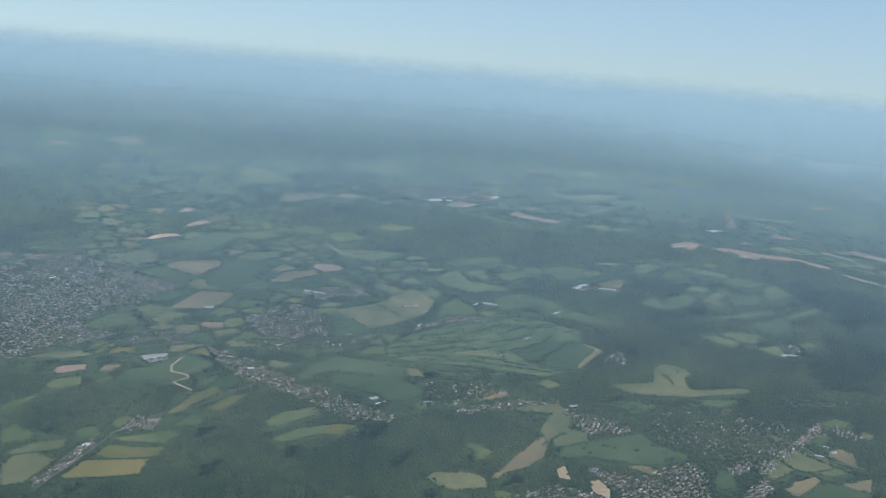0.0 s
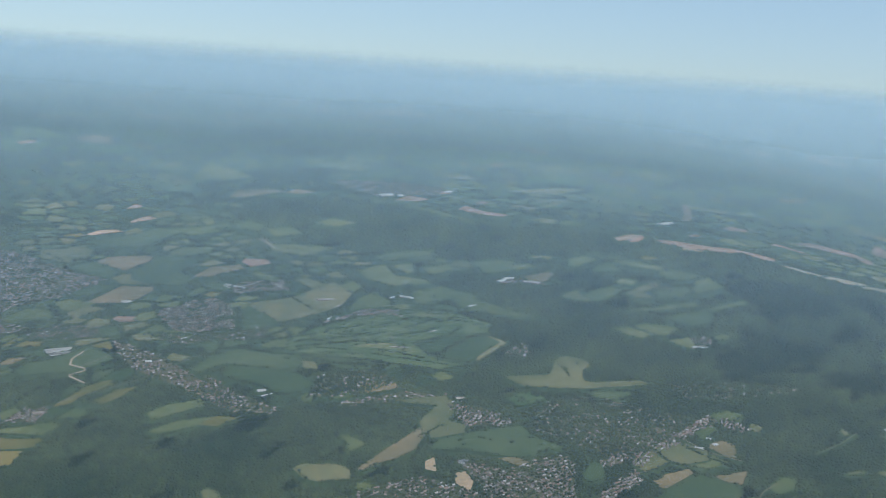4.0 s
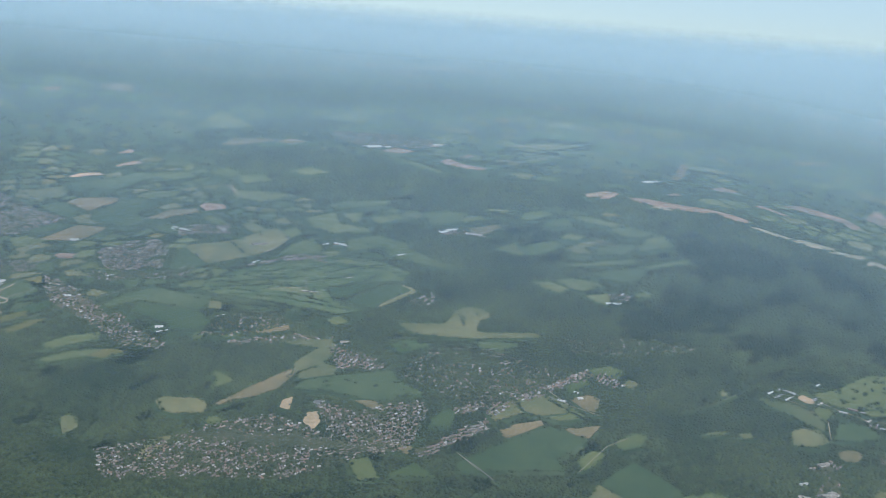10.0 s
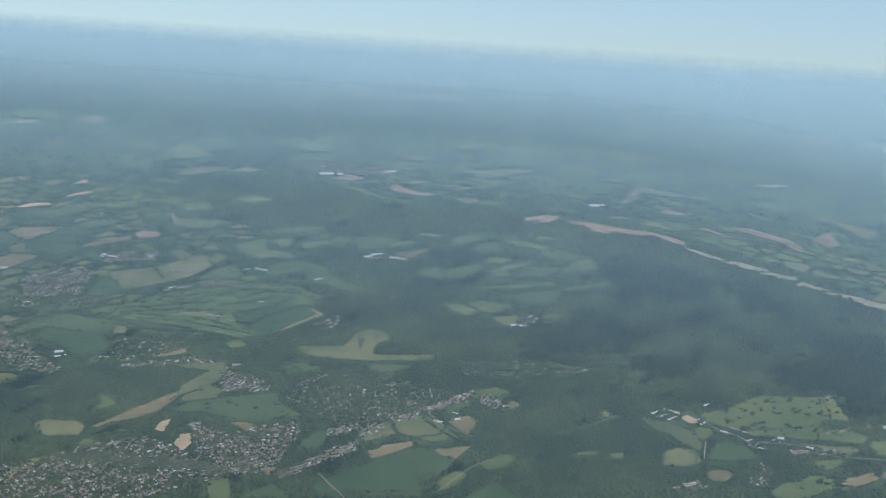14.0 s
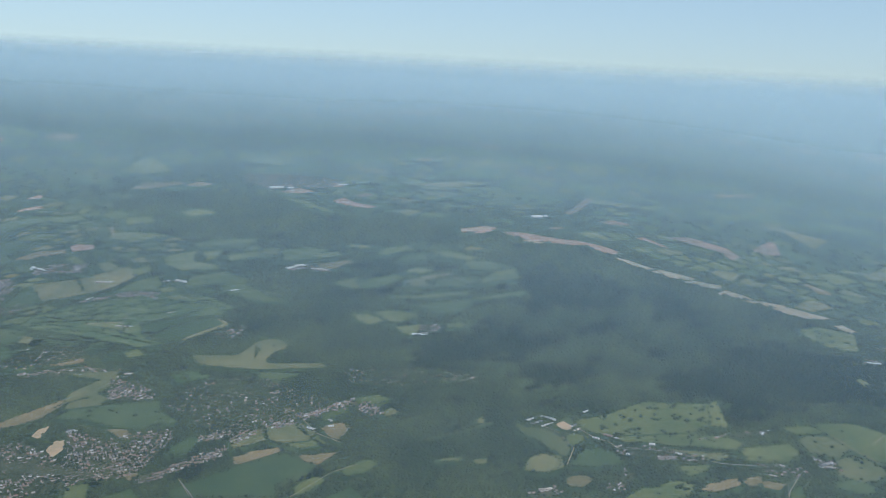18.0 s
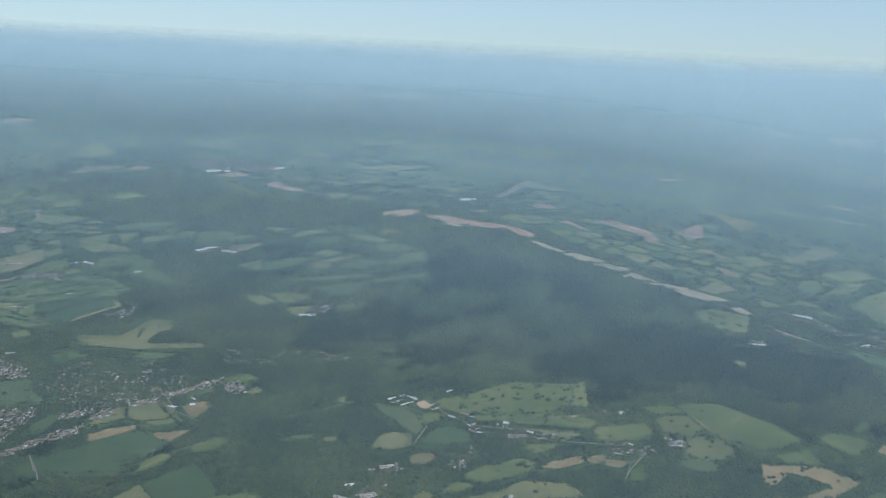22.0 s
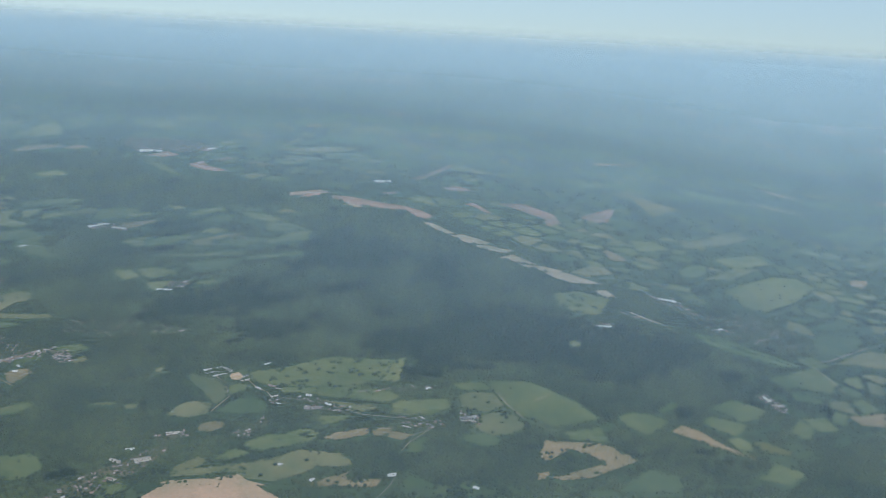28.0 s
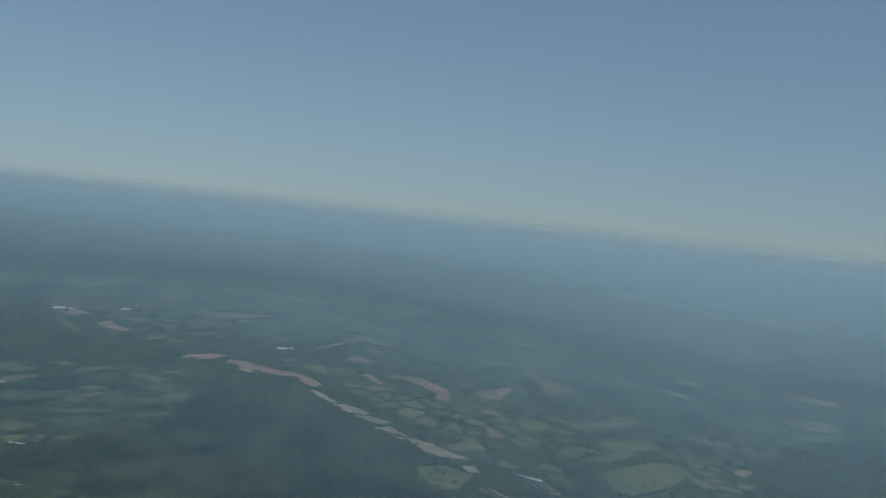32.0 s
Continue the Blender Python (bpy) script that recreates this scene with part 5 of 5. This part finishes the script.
def planted(name, x, y, size, mat, shapes, label, category, rng, lift=0.45):
    """Many crowns in one mesh, standing on the land."""
    if not len(x):
        return
    V, F, base = [], [], 0
    kind = rng.integers(0, len(shapes), len(x))
    turn = rng.uniform(0, 6.28, len(x))
    z = height(x, y)
    for k, (cv, cf) in enumerate(shapes):
        s = np.where(kind == k)[0]
        if not len(s):
            continue
        c, sn = np.cos(turn[s])[:, None], np.sin(turn[s])[:, None]
        sz = size[s][:, None]
        vx = x[s][:, None] + sz * (c * cv[None, :, 0] - sn * cv[None, :, 1])
        vy = y[s][:, None] + sz * (sn * cv[None, :, 0] + c * cv[None, :, 1])
        vz = z[s][:, None] + sz * (cv[None, :, 2] + lift)
        V.append(np.stack([vx, vy, vz], -1).reshape(-1, 3))
        F.append((cf[None] + (base + np.arange(len(s)) * len(cv))[:, None, None]).reshape(-1, 3))
        base += len(s) * len(cv)
    me = raw_mesh(name, np.concatenate(V), np.concatenate(F), mat)
    tagged(new(name, me), label, category, kind="stuff")


def smooth_noise(x, y, scale, seed):
    """Soft noise from a few crossing waves, about -1 to 1."""
    r = np.random.default_rng(seed)
    v = np.zeros_like(x)
    for i in range(7):
        a, p, k = r.uniform(0, 6.28), r.uniform(0, 6.28), r.uniform(0.6, 1.8) / scale
        v += np.sin((x * np.cos(a) + y * np.sin(a)) * k * 6.28 + p)
    return v / 3.2


def woods():
    rng = np.random.default_rng(5)
    tile = 110
    for ty in range(260, 810, tile):
        for tx in range(-420, 760, tile):
            far = ty >= 590
            step = 1.02 if ty < 480 else 1.4 if ty < 590 else 2.3
            gx, gy = np.meshgrid(np.arange(tx, tx + tile, step), np.arange(ty, ty + tile, step))
            x = (gx + rng.uniform(-0.5, 0.5, gx.shape) * step).ravel()
            y = (gy + rng.uniform(-0.5, 0.5, gx.shape) * step).ravel()
            # only the country that the flight looks down on
            keep = (x > -0.62 * y - 20) & (x < 500 + 0.16 * y + 40)
            x, y = x[keep], y[keep]
            if not len(x):
                continue
            c = cover[np.clip((y - Y0).astype(int), 0, NY - 1), np.clip((x - X0).astype(int), 0, NX - 1)]
            farm = open_land[np.clip((y - Y0).astype(int), 0, NY - 1), np.clip((x - X0).astype(int), 0, NX - 1)] & (c != 4)
            patch = smooth_noise(x, y, 22, 3) + 0.95 * known_land[np.clip((y - Y0).astype(int), 0, NY - 1), np.clip((x - X0).astype(int), 0, NX - 1)]
            keep = ((c == 4) | ((c == 0) & ((y < 690) | (patch > 0.45)))) & (rng.random(len(x)) < np.where(farm == 1, np.where(patch > 0.12, 0.88, 0.08), 0.97))
            x, y = x[keep], y[keep]
            size = step * rng.uniform(0.45, 0.95, len(x)) * np.where(rng.random(len(x)) < 0.06, 1.45, 1.0)
            # conifer blocks have ragged edges and stray into the broadleaf wood
            wx, wy = x + 5 * smooth_noise(x, y, 14, 8) + rng.normal(0, 1.5, len(x)), y + 7 * smooth_noise(x, y, 17, 9) + rng.normal(0, 2, len(x))
            dark = dark_wood[np.clip((wy - Y0).astype(int), 0, NY - 1), np.clip((wx - X0).astype(int), 0, NX - 1)] == 1
            dark |= smooth_noise(x, y, 38, 4) + rng.normal(0, 0.12, len(x)) > 1.2
            planted("woodland", x[~dark], y[~dark], size[~dark], LEAF, FLATS if far else TUFTS, "dense broadleaf woodland canopy in summer leaf", "woodland", rng, 0.15 if far else 0.3)
            planted("woodland", x[dark], y[dark], size[dark], NEEDLE, FLATS if far else SPIRES, "dark conifer plantation within the woods", "woodland", rng)


woods()


def hedges():
    rng = np.random.default_rng(11)
    for own, (kind, poly, mid) in enumerate(FIELDS, 1):
        if mid > 760 or kind in ("sand", "straw", "redsoil"):
            continue
        xs, ys = [], []
        gap = 0.8 if mid < 560 else 1.1
        for (x0, y0), (x1, y1) in zip(poly, poly[1:] + poly[:1]):
            d = math.hypot(x1 - x0, y1 - y0)
            n = max(1, int(d / gap))
            t = (np.arange(n) + rng.uniform(-0.4, 0.4, n)) / n
            hx, hy = x0 + (x1 - x0) * t, y0 + (y1 - y0) * t
            keep = smooth_noise(hx, hy, 25, 21) > -0.75
            # no hedge where one large field runs straight into the next
            for side in (-2.0, 2.0):
                ox, oy = hx - side * (y1 - y0) / max(d, 0.01), hy + side * (x1 - x0) / max(d, 0.01)
                k = laid[np.clip((oy - Y0).astype(int), 0, NY - 1), np.clip((ox - X0).astype(int), 0, NX - 1)]
                keep &= (k == 0) | (k == own) | (rng.random(n) < 0.2)
            xs.append((x0 + (x1 - x0) * t)[keep])
            ys.append((y0 + (y1 - y0) * t)[keep])
        x, y = np.concatenate(xs), np.concatenate(ys)
        belt = smooth_noise(x, y, 40, 33) > 0.35
        x, y = np.concatenate([x, x[belt], x[belt]]), np.concatenate([y, y[belt] + 0.8, y[belt] - 0.8])
        x, y = x + rng.normal(0, 0.4, len(x)), y + rng.normal(0, 0.4, len(x))
        size = gap * rng.uniform(0.34, 0.66, len(x)) * np.where(rng.random(len(x)) < 0.12, 1.7, 1.0)
        planted("hedgerow", x, y, size, LEAF, CLUMPS, "dark green hedgerow with taller trees round a field", "hedge", rng)


hedges()


def tree_belts():
    rng = np.random.default_rng(13)
    for pts in BELTS:
        xs, ys = [], []
        for (x0, y0), (x1, y1) in zip(pts, pts[1:]):
            n = max(2, int(math.hypot(x1 - x0, y1 - y0) / 0.55))
            t = np.arange(n) / n
            xs.append(x0 + (x1 - x0) * t)
            ys.append(y0 + (y1 - y0) * t)
        x, y = np.concatenate(xs), np.concatenate(ys)
        keep = smooth_noise(x, y, 12, 27) > -0.6
        x, y = x[keep] + rng.normal(0, 0.5, keep.sum()), y[keep] + rng.normal(0, 0.5, keep.sum())
        planted("tree_belt", x, y, rng.uniform(0.35, 0.75, len(x)), LEAF, CLUMPS, "line of dark trees across the grass", "hedge", rng)


tree_belts()


def lone_tree(seed, size):
    """A field tree: a tapered trunk with limbs under a crown of separate leaf clumps."""
    e = new("tree")
    r = random.Random(seed)
    bm = bmesh.new()
    bmesh.ops.create_cone(bm, cap_ends=True, segments=6, radius1=0.13 * size, radius2=0.06 * size, depth=0.9 * size, matrix=Matrix.Translation((0, 0, 0.4 * size)))
    for i in range(3):
        a = i * 2.1 + r.random()
        m = Matrix.Translation((0, 0, 0.7 * size)) @ Euler((0.8, 0, a)).to_matrix().to_4x4() @ Matrix.Translation((0, 0, 0.25 * size))
        bmesh.ops.create_cone(bm, cap_ends=False, segments=5, radius1=0.05 * size, radius2=0.02 * size, depth=0.5 * size, matrix=m)
    part("trunk", bm, BARK, e)
    V, F = [], []
    for i in range(9):
        a, k = r.uniform(0, 6.28), r.uniform(0, 0.62) * size
        cv, cf = CLUMPS[i % 6]
        F.append(cf + len(cv) * i)
        V.append(cv * r.uniform(0.3, 0.55) * size + (k * math.cos(a), k * math.sin(a), size * r.uniform(0.8, 1.5)))
    crown = new("crown", raw_mesh("crown", np.concatenate(V), np.concatenate(F), LEAF))
    crown.parent = e
    return tagged(e, "round broadleaf tree standing alone in a pasture", "tree", "field trees")


def field_trees():
    rng = np.random.default_rng(23)
    kinds, put = [lone_tree(i, s) for i, s in enumerate((0.75, 0.95, 0.6))], 0
    for kind, poly, mid in FIELDS:
        if mid > 560 or kind not in ("grass", "pale", "lush") or put > 620:
            continue
        xs, ys = [p[0] for p in poly], [p[1] for p in poly]
        n = int((max(xs) - min(xs)) * (max(ys) - min(ys)) / (420 if kind != "lush" else 1500))
        x, y = rng.uniform(min(xs), max(xs), n), rng.uniform(min(ys), max(ys), n)
        for a, b in zip(*(v[inside(x, y, poly)] for v in (x, y))):
            place, k = pose(a, b, float(height(a, b)), 0, 0, rng.uniform(0, 360)), put % 3
            if put < 3:
                kinds[k].matrix_basis = place
            else:
                copy_thing(kinds[k], place)
            put += 1


field_trees()


def park_trees():
    rng = np.random.default_rng(31)
    for count, poly in PARKS:
        xs, ys = [p[0] for p in poly], [p[1] for p in poly]
        x, y = rng.uniform(min(xs), max(xs), count * 6), rng.uniform(min(ys), max(ys), count * 6)
        m = inside(x, y, poly) & (smooth_noise(x, y, 11, 6) + rng.normal(0, 0.25, len(x)) > 0.45)
        x, y = x[m][:count // 3], y[m][:count // 3]
        x, y = np.concatenate([x, x + rng.normal(0, 0.5, len(x))]), np.concatenate([y, y + rng.normal(0, 0.4, len(y))])
        planted("parkland_trees", x, y, rng.uniform(0.4, 0.95, len(x)), LEAF, CLUMPS, "scattered dark trees standing over open pasture", "trees", rng)


park_trees()


# ---- houses ----
def house(w, d, h, rise):
    e = new("house")
    part("wall", gabled_box(w, d, h, rise), WALL, e)
    part("roof", gable(w, d, rise, h), ROOF, e)
    part("chimney", box(0.12, 0.16, 0.28, h + rise * 0.62, w * 0.32, 0.09), WALL, e)
    return tagged(e, "brick house with a pitched tile roof among gardens", "house", "village houses")


def house_arrays(w, d, h, rise):
    """A plain gabled house as arrays, walls and roof apart."""
    a, b, o = w / 2, d / 2, 0.07
    wall = np.array([(-a, -b, 0), (a, -b, 0), (a, b, 0), (-a, b, 0), (-a, -b, h), (a, -b, h), (a, b, h), (-a, b, h), (-a, 0, h + rise), (a, 0, h + rise)])
    wf = np.array([(0, 1, 5), (0, 5, 4), (2, 3, 7), (2, 7, 6), (1, 2, 6), (1, 6, 5), (3, 0, 4), (3, 4, 7), (5, 6, 9), (7, 4, 8)])
    k = o * rise / b
    roof = np.array([(-a - o, -b - o, h - k), (a + o, -b - o, h - k), (a + o, 0, h + rise + 0.03), (-a - o, 0, h + rise + 0.03), (a + o, b + o, h - k), (-a - o, b + o, h - k)])
    rf = np.array([(0, 1, 2), (0, 2, 3), (3, 2, 4), (3, 4, 5)])
    return wall, wf, roof, rf


HOUSE_GAP, STREET_GAP = 1.15, 1.9


def village_houses():
    rng = np.random.default_rng(17)
    kinds = [house(0.85, 0.55, 0.4, 0.24), house(1.15, 0.56, 0.4, 0.25), house(0.7, 0.58, 0.42, 0.26)]
    used, singles = set(), 0
    for count, leafy, poly in VILLAGES:
        count = int(count * 1.5)
        xs, ys = [p[0] for p in poly], [p[1] for p in poly]
        far = sum(ys) / len(ys) > 520
        px, py = rng.uniform(min(xs), max(xs), count * 60), rng.uniform(min(ys), max(ys), count * 60)
        m = inside(px, py, poly)
        px, py = px[m], py[m]
        put = []
        cells = set()
        # houses stand shoulder to shoulder along gently bending streets
        lie = rng.uniform(0.65, 1.05)
        ca, sa = math.cos(lie), math.sin(lie)
        green = smooth_noise(px, py, 16, 41)
        for x, y, g in zip(px, py, green):
            if g > 0.6 or rng.random() < 0.1:
                continue
            u, v = x * ca + y * sa, y * ca - x * sa
            bend = 2.5 * math.sin(u / 17 + 1) + 1.5 * math.sin(u / 7.3)
            k = (math.floor(u / HOUSE_GAP), math.floor((v + bend) / STREET_GAP))
            if k in cells:
                continue
            if cover[min(NY - 1, max(0, int(y - Y0))), min(NX - 1, max(0, int(x - X0)))] == 1:
                continue
            cells.add(k)
            u = (k[0] + 0.5) * HOUSE_GAP + rng.uniform(-0.12, 0.12)
            bend = 2.5 * math.sin(u / 17 + 1) + 1.5 * math.sin(u / 7.3)
            v = (k[1] + 0.5) * STREET_GAP - bend + rng.uniform(-0.5, 0.5)
            slope = math.atan(-2.5 / 17 * math.cos(u / 17 + 1) - 1.5 / 7.3 * math.cos(u / 7.3))
            put.append((u * ca - v * sa, v * ca + u * sa, lie + slope + (1.5708 if rng.random() < 0.3 else 0) + rng.normal(0, 0.2)))
            if len(put) >= count:
                break
        walls, wfs, roofs, rfs = [], [], [], []
        for x, y, turn in put:
            z = float(height(x, y))
            if not far and singles < 300:
                k = int(rng.integers(0, 3))
                place = pose(x, y, z - 0.05, 0, 0, math.degrees(turn))
                if k not in used:
                    used.add(k)
                    kinds[k].matrix_basis = place
                else:
                    copy_thing(kinds[k], place)
                singles += 1
                continue
            wv, wf, rv, rf = house_arrays(rng.uniform(0.7, 1.3), rng.uniform(0.5, 0.68), rng.uniform(0.36, 0.46), rng.uniform(0.22, 0.3))
            c, s = math.cos(turn), math.sin(turn)
            M = np.array([[c, s, 0], [-s, c, 0], [0, 0, 1]])
            wfs.append(wf + 10 * len(walls))
            rfs.append(rf + 6 * len(roofs))
            walls.append(wv @ M + (x, y, z - 0.05))
            roofs.append(rv @ M + (x, y, z - 0.05))
        if walls:
            e = tagged(new("housing_estate"), "far cluster of small houses with red and grey roofs", "houses", kind="stuff")
            for nm, v, f, mt in (("walls", walls, wfs, WALL), ("roofs", roofs, rfs, ROOF)):
                ob = new(nm, raw_mesh(nm, np.concatenate(v), np.concatenate(f), mt))
                ob.parent = e
        # garden trees between the houses
        area = abs(sum(x0 * y1 - x1 * y0 for (x0, y0), (x1, y1) in zip(poly, poly[1:] + poly[:1]))) / 2
        n = int(min(area / 1.0, 14000) * min(1.3, 0.5 + leafy * 0.6))
        tx, ty = rng.uniform(min(xs), max(xs), n * 2), rng.uniform(min(ys), max(ys), n * 2)
        m = inside(tx, ty, poly)
        m &= rng.random(len(tx)) < 0.7
        tx, ty = tx[m][:n], ty[m][:n]
        planted("garden_trees", tx, ty, rng.uniform(0.28, 0.6, len(tx)) * (0.9 + 0.35 * min(leafy, 1.6)), LEAF, CLUMPS, "garden trees and shrubs between village houses", "trees", rng)


village_houses()


# ---- farm buildings and sheds ----
def barns():
    look_of = {"white": (WHITE, WHITE, "long white sheeted shed"), "slate": (WHITE, SLATE, "pale walled barn with a grey roof"),
               "beige": (WALL, BEIGE, "farm building with a light beige roof"), "brick": (WALL, ROOF, "old brick barn with a tiled roof")}
    for kind, d, (x0, y0), (x1, y1) in BARNS:
        wall, roof, words = look_of[kind]
        w = max(d * 1.1, math.hypot(x1 - x0, y1 - y0))
        x, y = (x0 + x1) / 2, (y0 + y1) / 2
        h, rise = 0.42 + 0.05 * d, 0.13 * d
        e = new("barn")
        e.matrix_basis = pose(x, y, float(height(x, y)) - 0.05, 0, 0, math.degrees(math.atan2(y1 - y0, x1 - x0)))
        walls = part("wall", gabled_box(w, d, h, rise), wall, e)
        cover_of = part("roof", gable(w, d, rise, h, 0.08, 0.05), roof, e)
        for k in range(2):
            part("door", box(d * 0.2, 0.06, h * 0.75, 0, (k - 0.5) * w * 0.4, -d / 2 - 0.02), GLASS, walls, "dark open barn door")
        n = max(2, int(w / 1.5))
        for k in range(n):
            part("skylight", box(0.3, 0.5, 0.04, h + rise * 0.55, (k + 0.5) * w / n - w / 2, -d * 0.22), SLATE, cover_of)
        tagged(e, words + " beside a farmyard", "barn", "farm buildings")


barns()


# ---- distance haze, painted on see-through sheets ----
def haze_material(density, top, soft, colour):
    """Haze painted on a matt see-through sheet: clear where it touches the land (v = 0), full above (v = 1), gone at
    the top of the haze layer.
    """
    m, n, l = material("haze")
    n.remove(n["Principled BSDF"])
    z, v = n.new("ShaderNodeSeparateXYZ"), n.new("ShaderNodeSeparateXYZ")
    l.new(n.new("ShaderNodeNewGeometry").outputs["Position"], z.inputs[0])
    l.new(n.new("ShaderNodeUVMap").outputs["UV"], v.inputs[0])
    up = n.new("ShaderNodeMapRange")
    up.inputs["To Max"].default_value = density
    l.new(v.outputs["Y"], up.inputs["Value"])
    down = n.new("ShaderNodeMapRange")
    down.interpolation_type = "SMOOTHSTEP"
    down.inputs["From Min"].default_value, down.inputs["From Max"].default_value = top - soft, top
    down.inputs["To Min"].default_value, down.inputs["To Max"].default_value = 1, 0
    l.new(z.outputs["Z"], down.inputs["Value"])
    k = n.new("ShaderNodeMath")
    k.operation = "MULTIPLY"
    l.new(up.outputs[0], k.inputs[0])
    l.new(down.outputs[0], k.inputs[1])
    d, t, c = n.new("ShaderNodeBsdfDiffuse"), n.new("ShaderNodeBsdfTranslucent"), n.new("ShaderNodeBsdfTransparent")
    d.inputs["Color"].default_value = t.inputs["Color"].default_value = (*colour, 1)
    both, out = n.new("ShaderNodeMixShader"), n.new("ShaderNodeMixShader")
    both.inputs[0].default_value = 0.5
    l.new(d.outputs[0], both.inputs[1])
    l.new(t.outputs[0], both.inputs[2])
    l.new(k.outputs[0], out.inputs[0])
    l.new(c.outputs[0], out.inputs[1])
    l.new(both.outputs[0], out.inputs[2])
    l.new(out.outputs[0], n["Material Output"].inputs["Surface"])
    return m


def haze_sheets():
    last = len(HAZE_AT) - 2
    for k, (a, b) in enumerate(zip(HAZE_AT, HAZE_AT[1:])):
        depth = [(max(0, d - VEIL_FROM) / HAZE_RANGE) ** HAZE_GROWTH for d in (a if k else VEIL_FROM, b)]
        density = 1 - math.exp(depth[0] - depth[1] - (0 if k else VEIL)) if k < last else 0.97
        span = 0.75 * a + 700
        # the nearest sheet is an even veil, the farther ones thin out at the top of the painted haze
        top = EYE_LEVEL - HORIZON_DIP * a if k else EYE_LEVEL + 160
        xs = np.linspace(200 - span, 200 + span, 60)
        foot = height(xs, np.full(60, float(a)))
        # ramp set from eye level, so the imitated haze deepens smoothly with distance
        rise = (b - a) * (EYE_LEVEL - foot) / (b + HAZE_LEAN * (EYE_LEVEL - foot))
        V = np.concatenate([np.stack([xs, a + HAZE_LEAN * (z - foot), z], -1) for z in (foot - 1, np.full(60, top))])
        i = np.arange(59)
        # farther sheets are coloured paler, imitating haze that brightens towards the horizon
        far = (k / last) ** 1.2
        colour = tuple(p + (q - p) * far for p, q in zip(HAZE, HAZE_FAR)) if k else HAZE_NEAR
        me = raw_mesh("haze_sheet", V, np.stack([i, i + 1, i + 61, i + 60], -1), haze_material(density, top, HAZE_SOFT * a if k else 1, colour))
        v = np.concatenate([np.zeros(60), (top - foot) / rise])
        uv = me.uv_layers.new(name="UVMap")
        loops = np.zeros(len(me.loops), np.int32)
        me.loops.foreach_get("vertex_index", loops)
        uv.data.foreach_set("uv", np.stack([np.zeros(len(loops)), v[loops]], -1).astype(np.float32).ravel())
        tagged(new("haze_sheet", me), "leaning see-through sheet that stands in for blue haze over the vale", "haze", "haze banks", "structure")


haze_sheets()
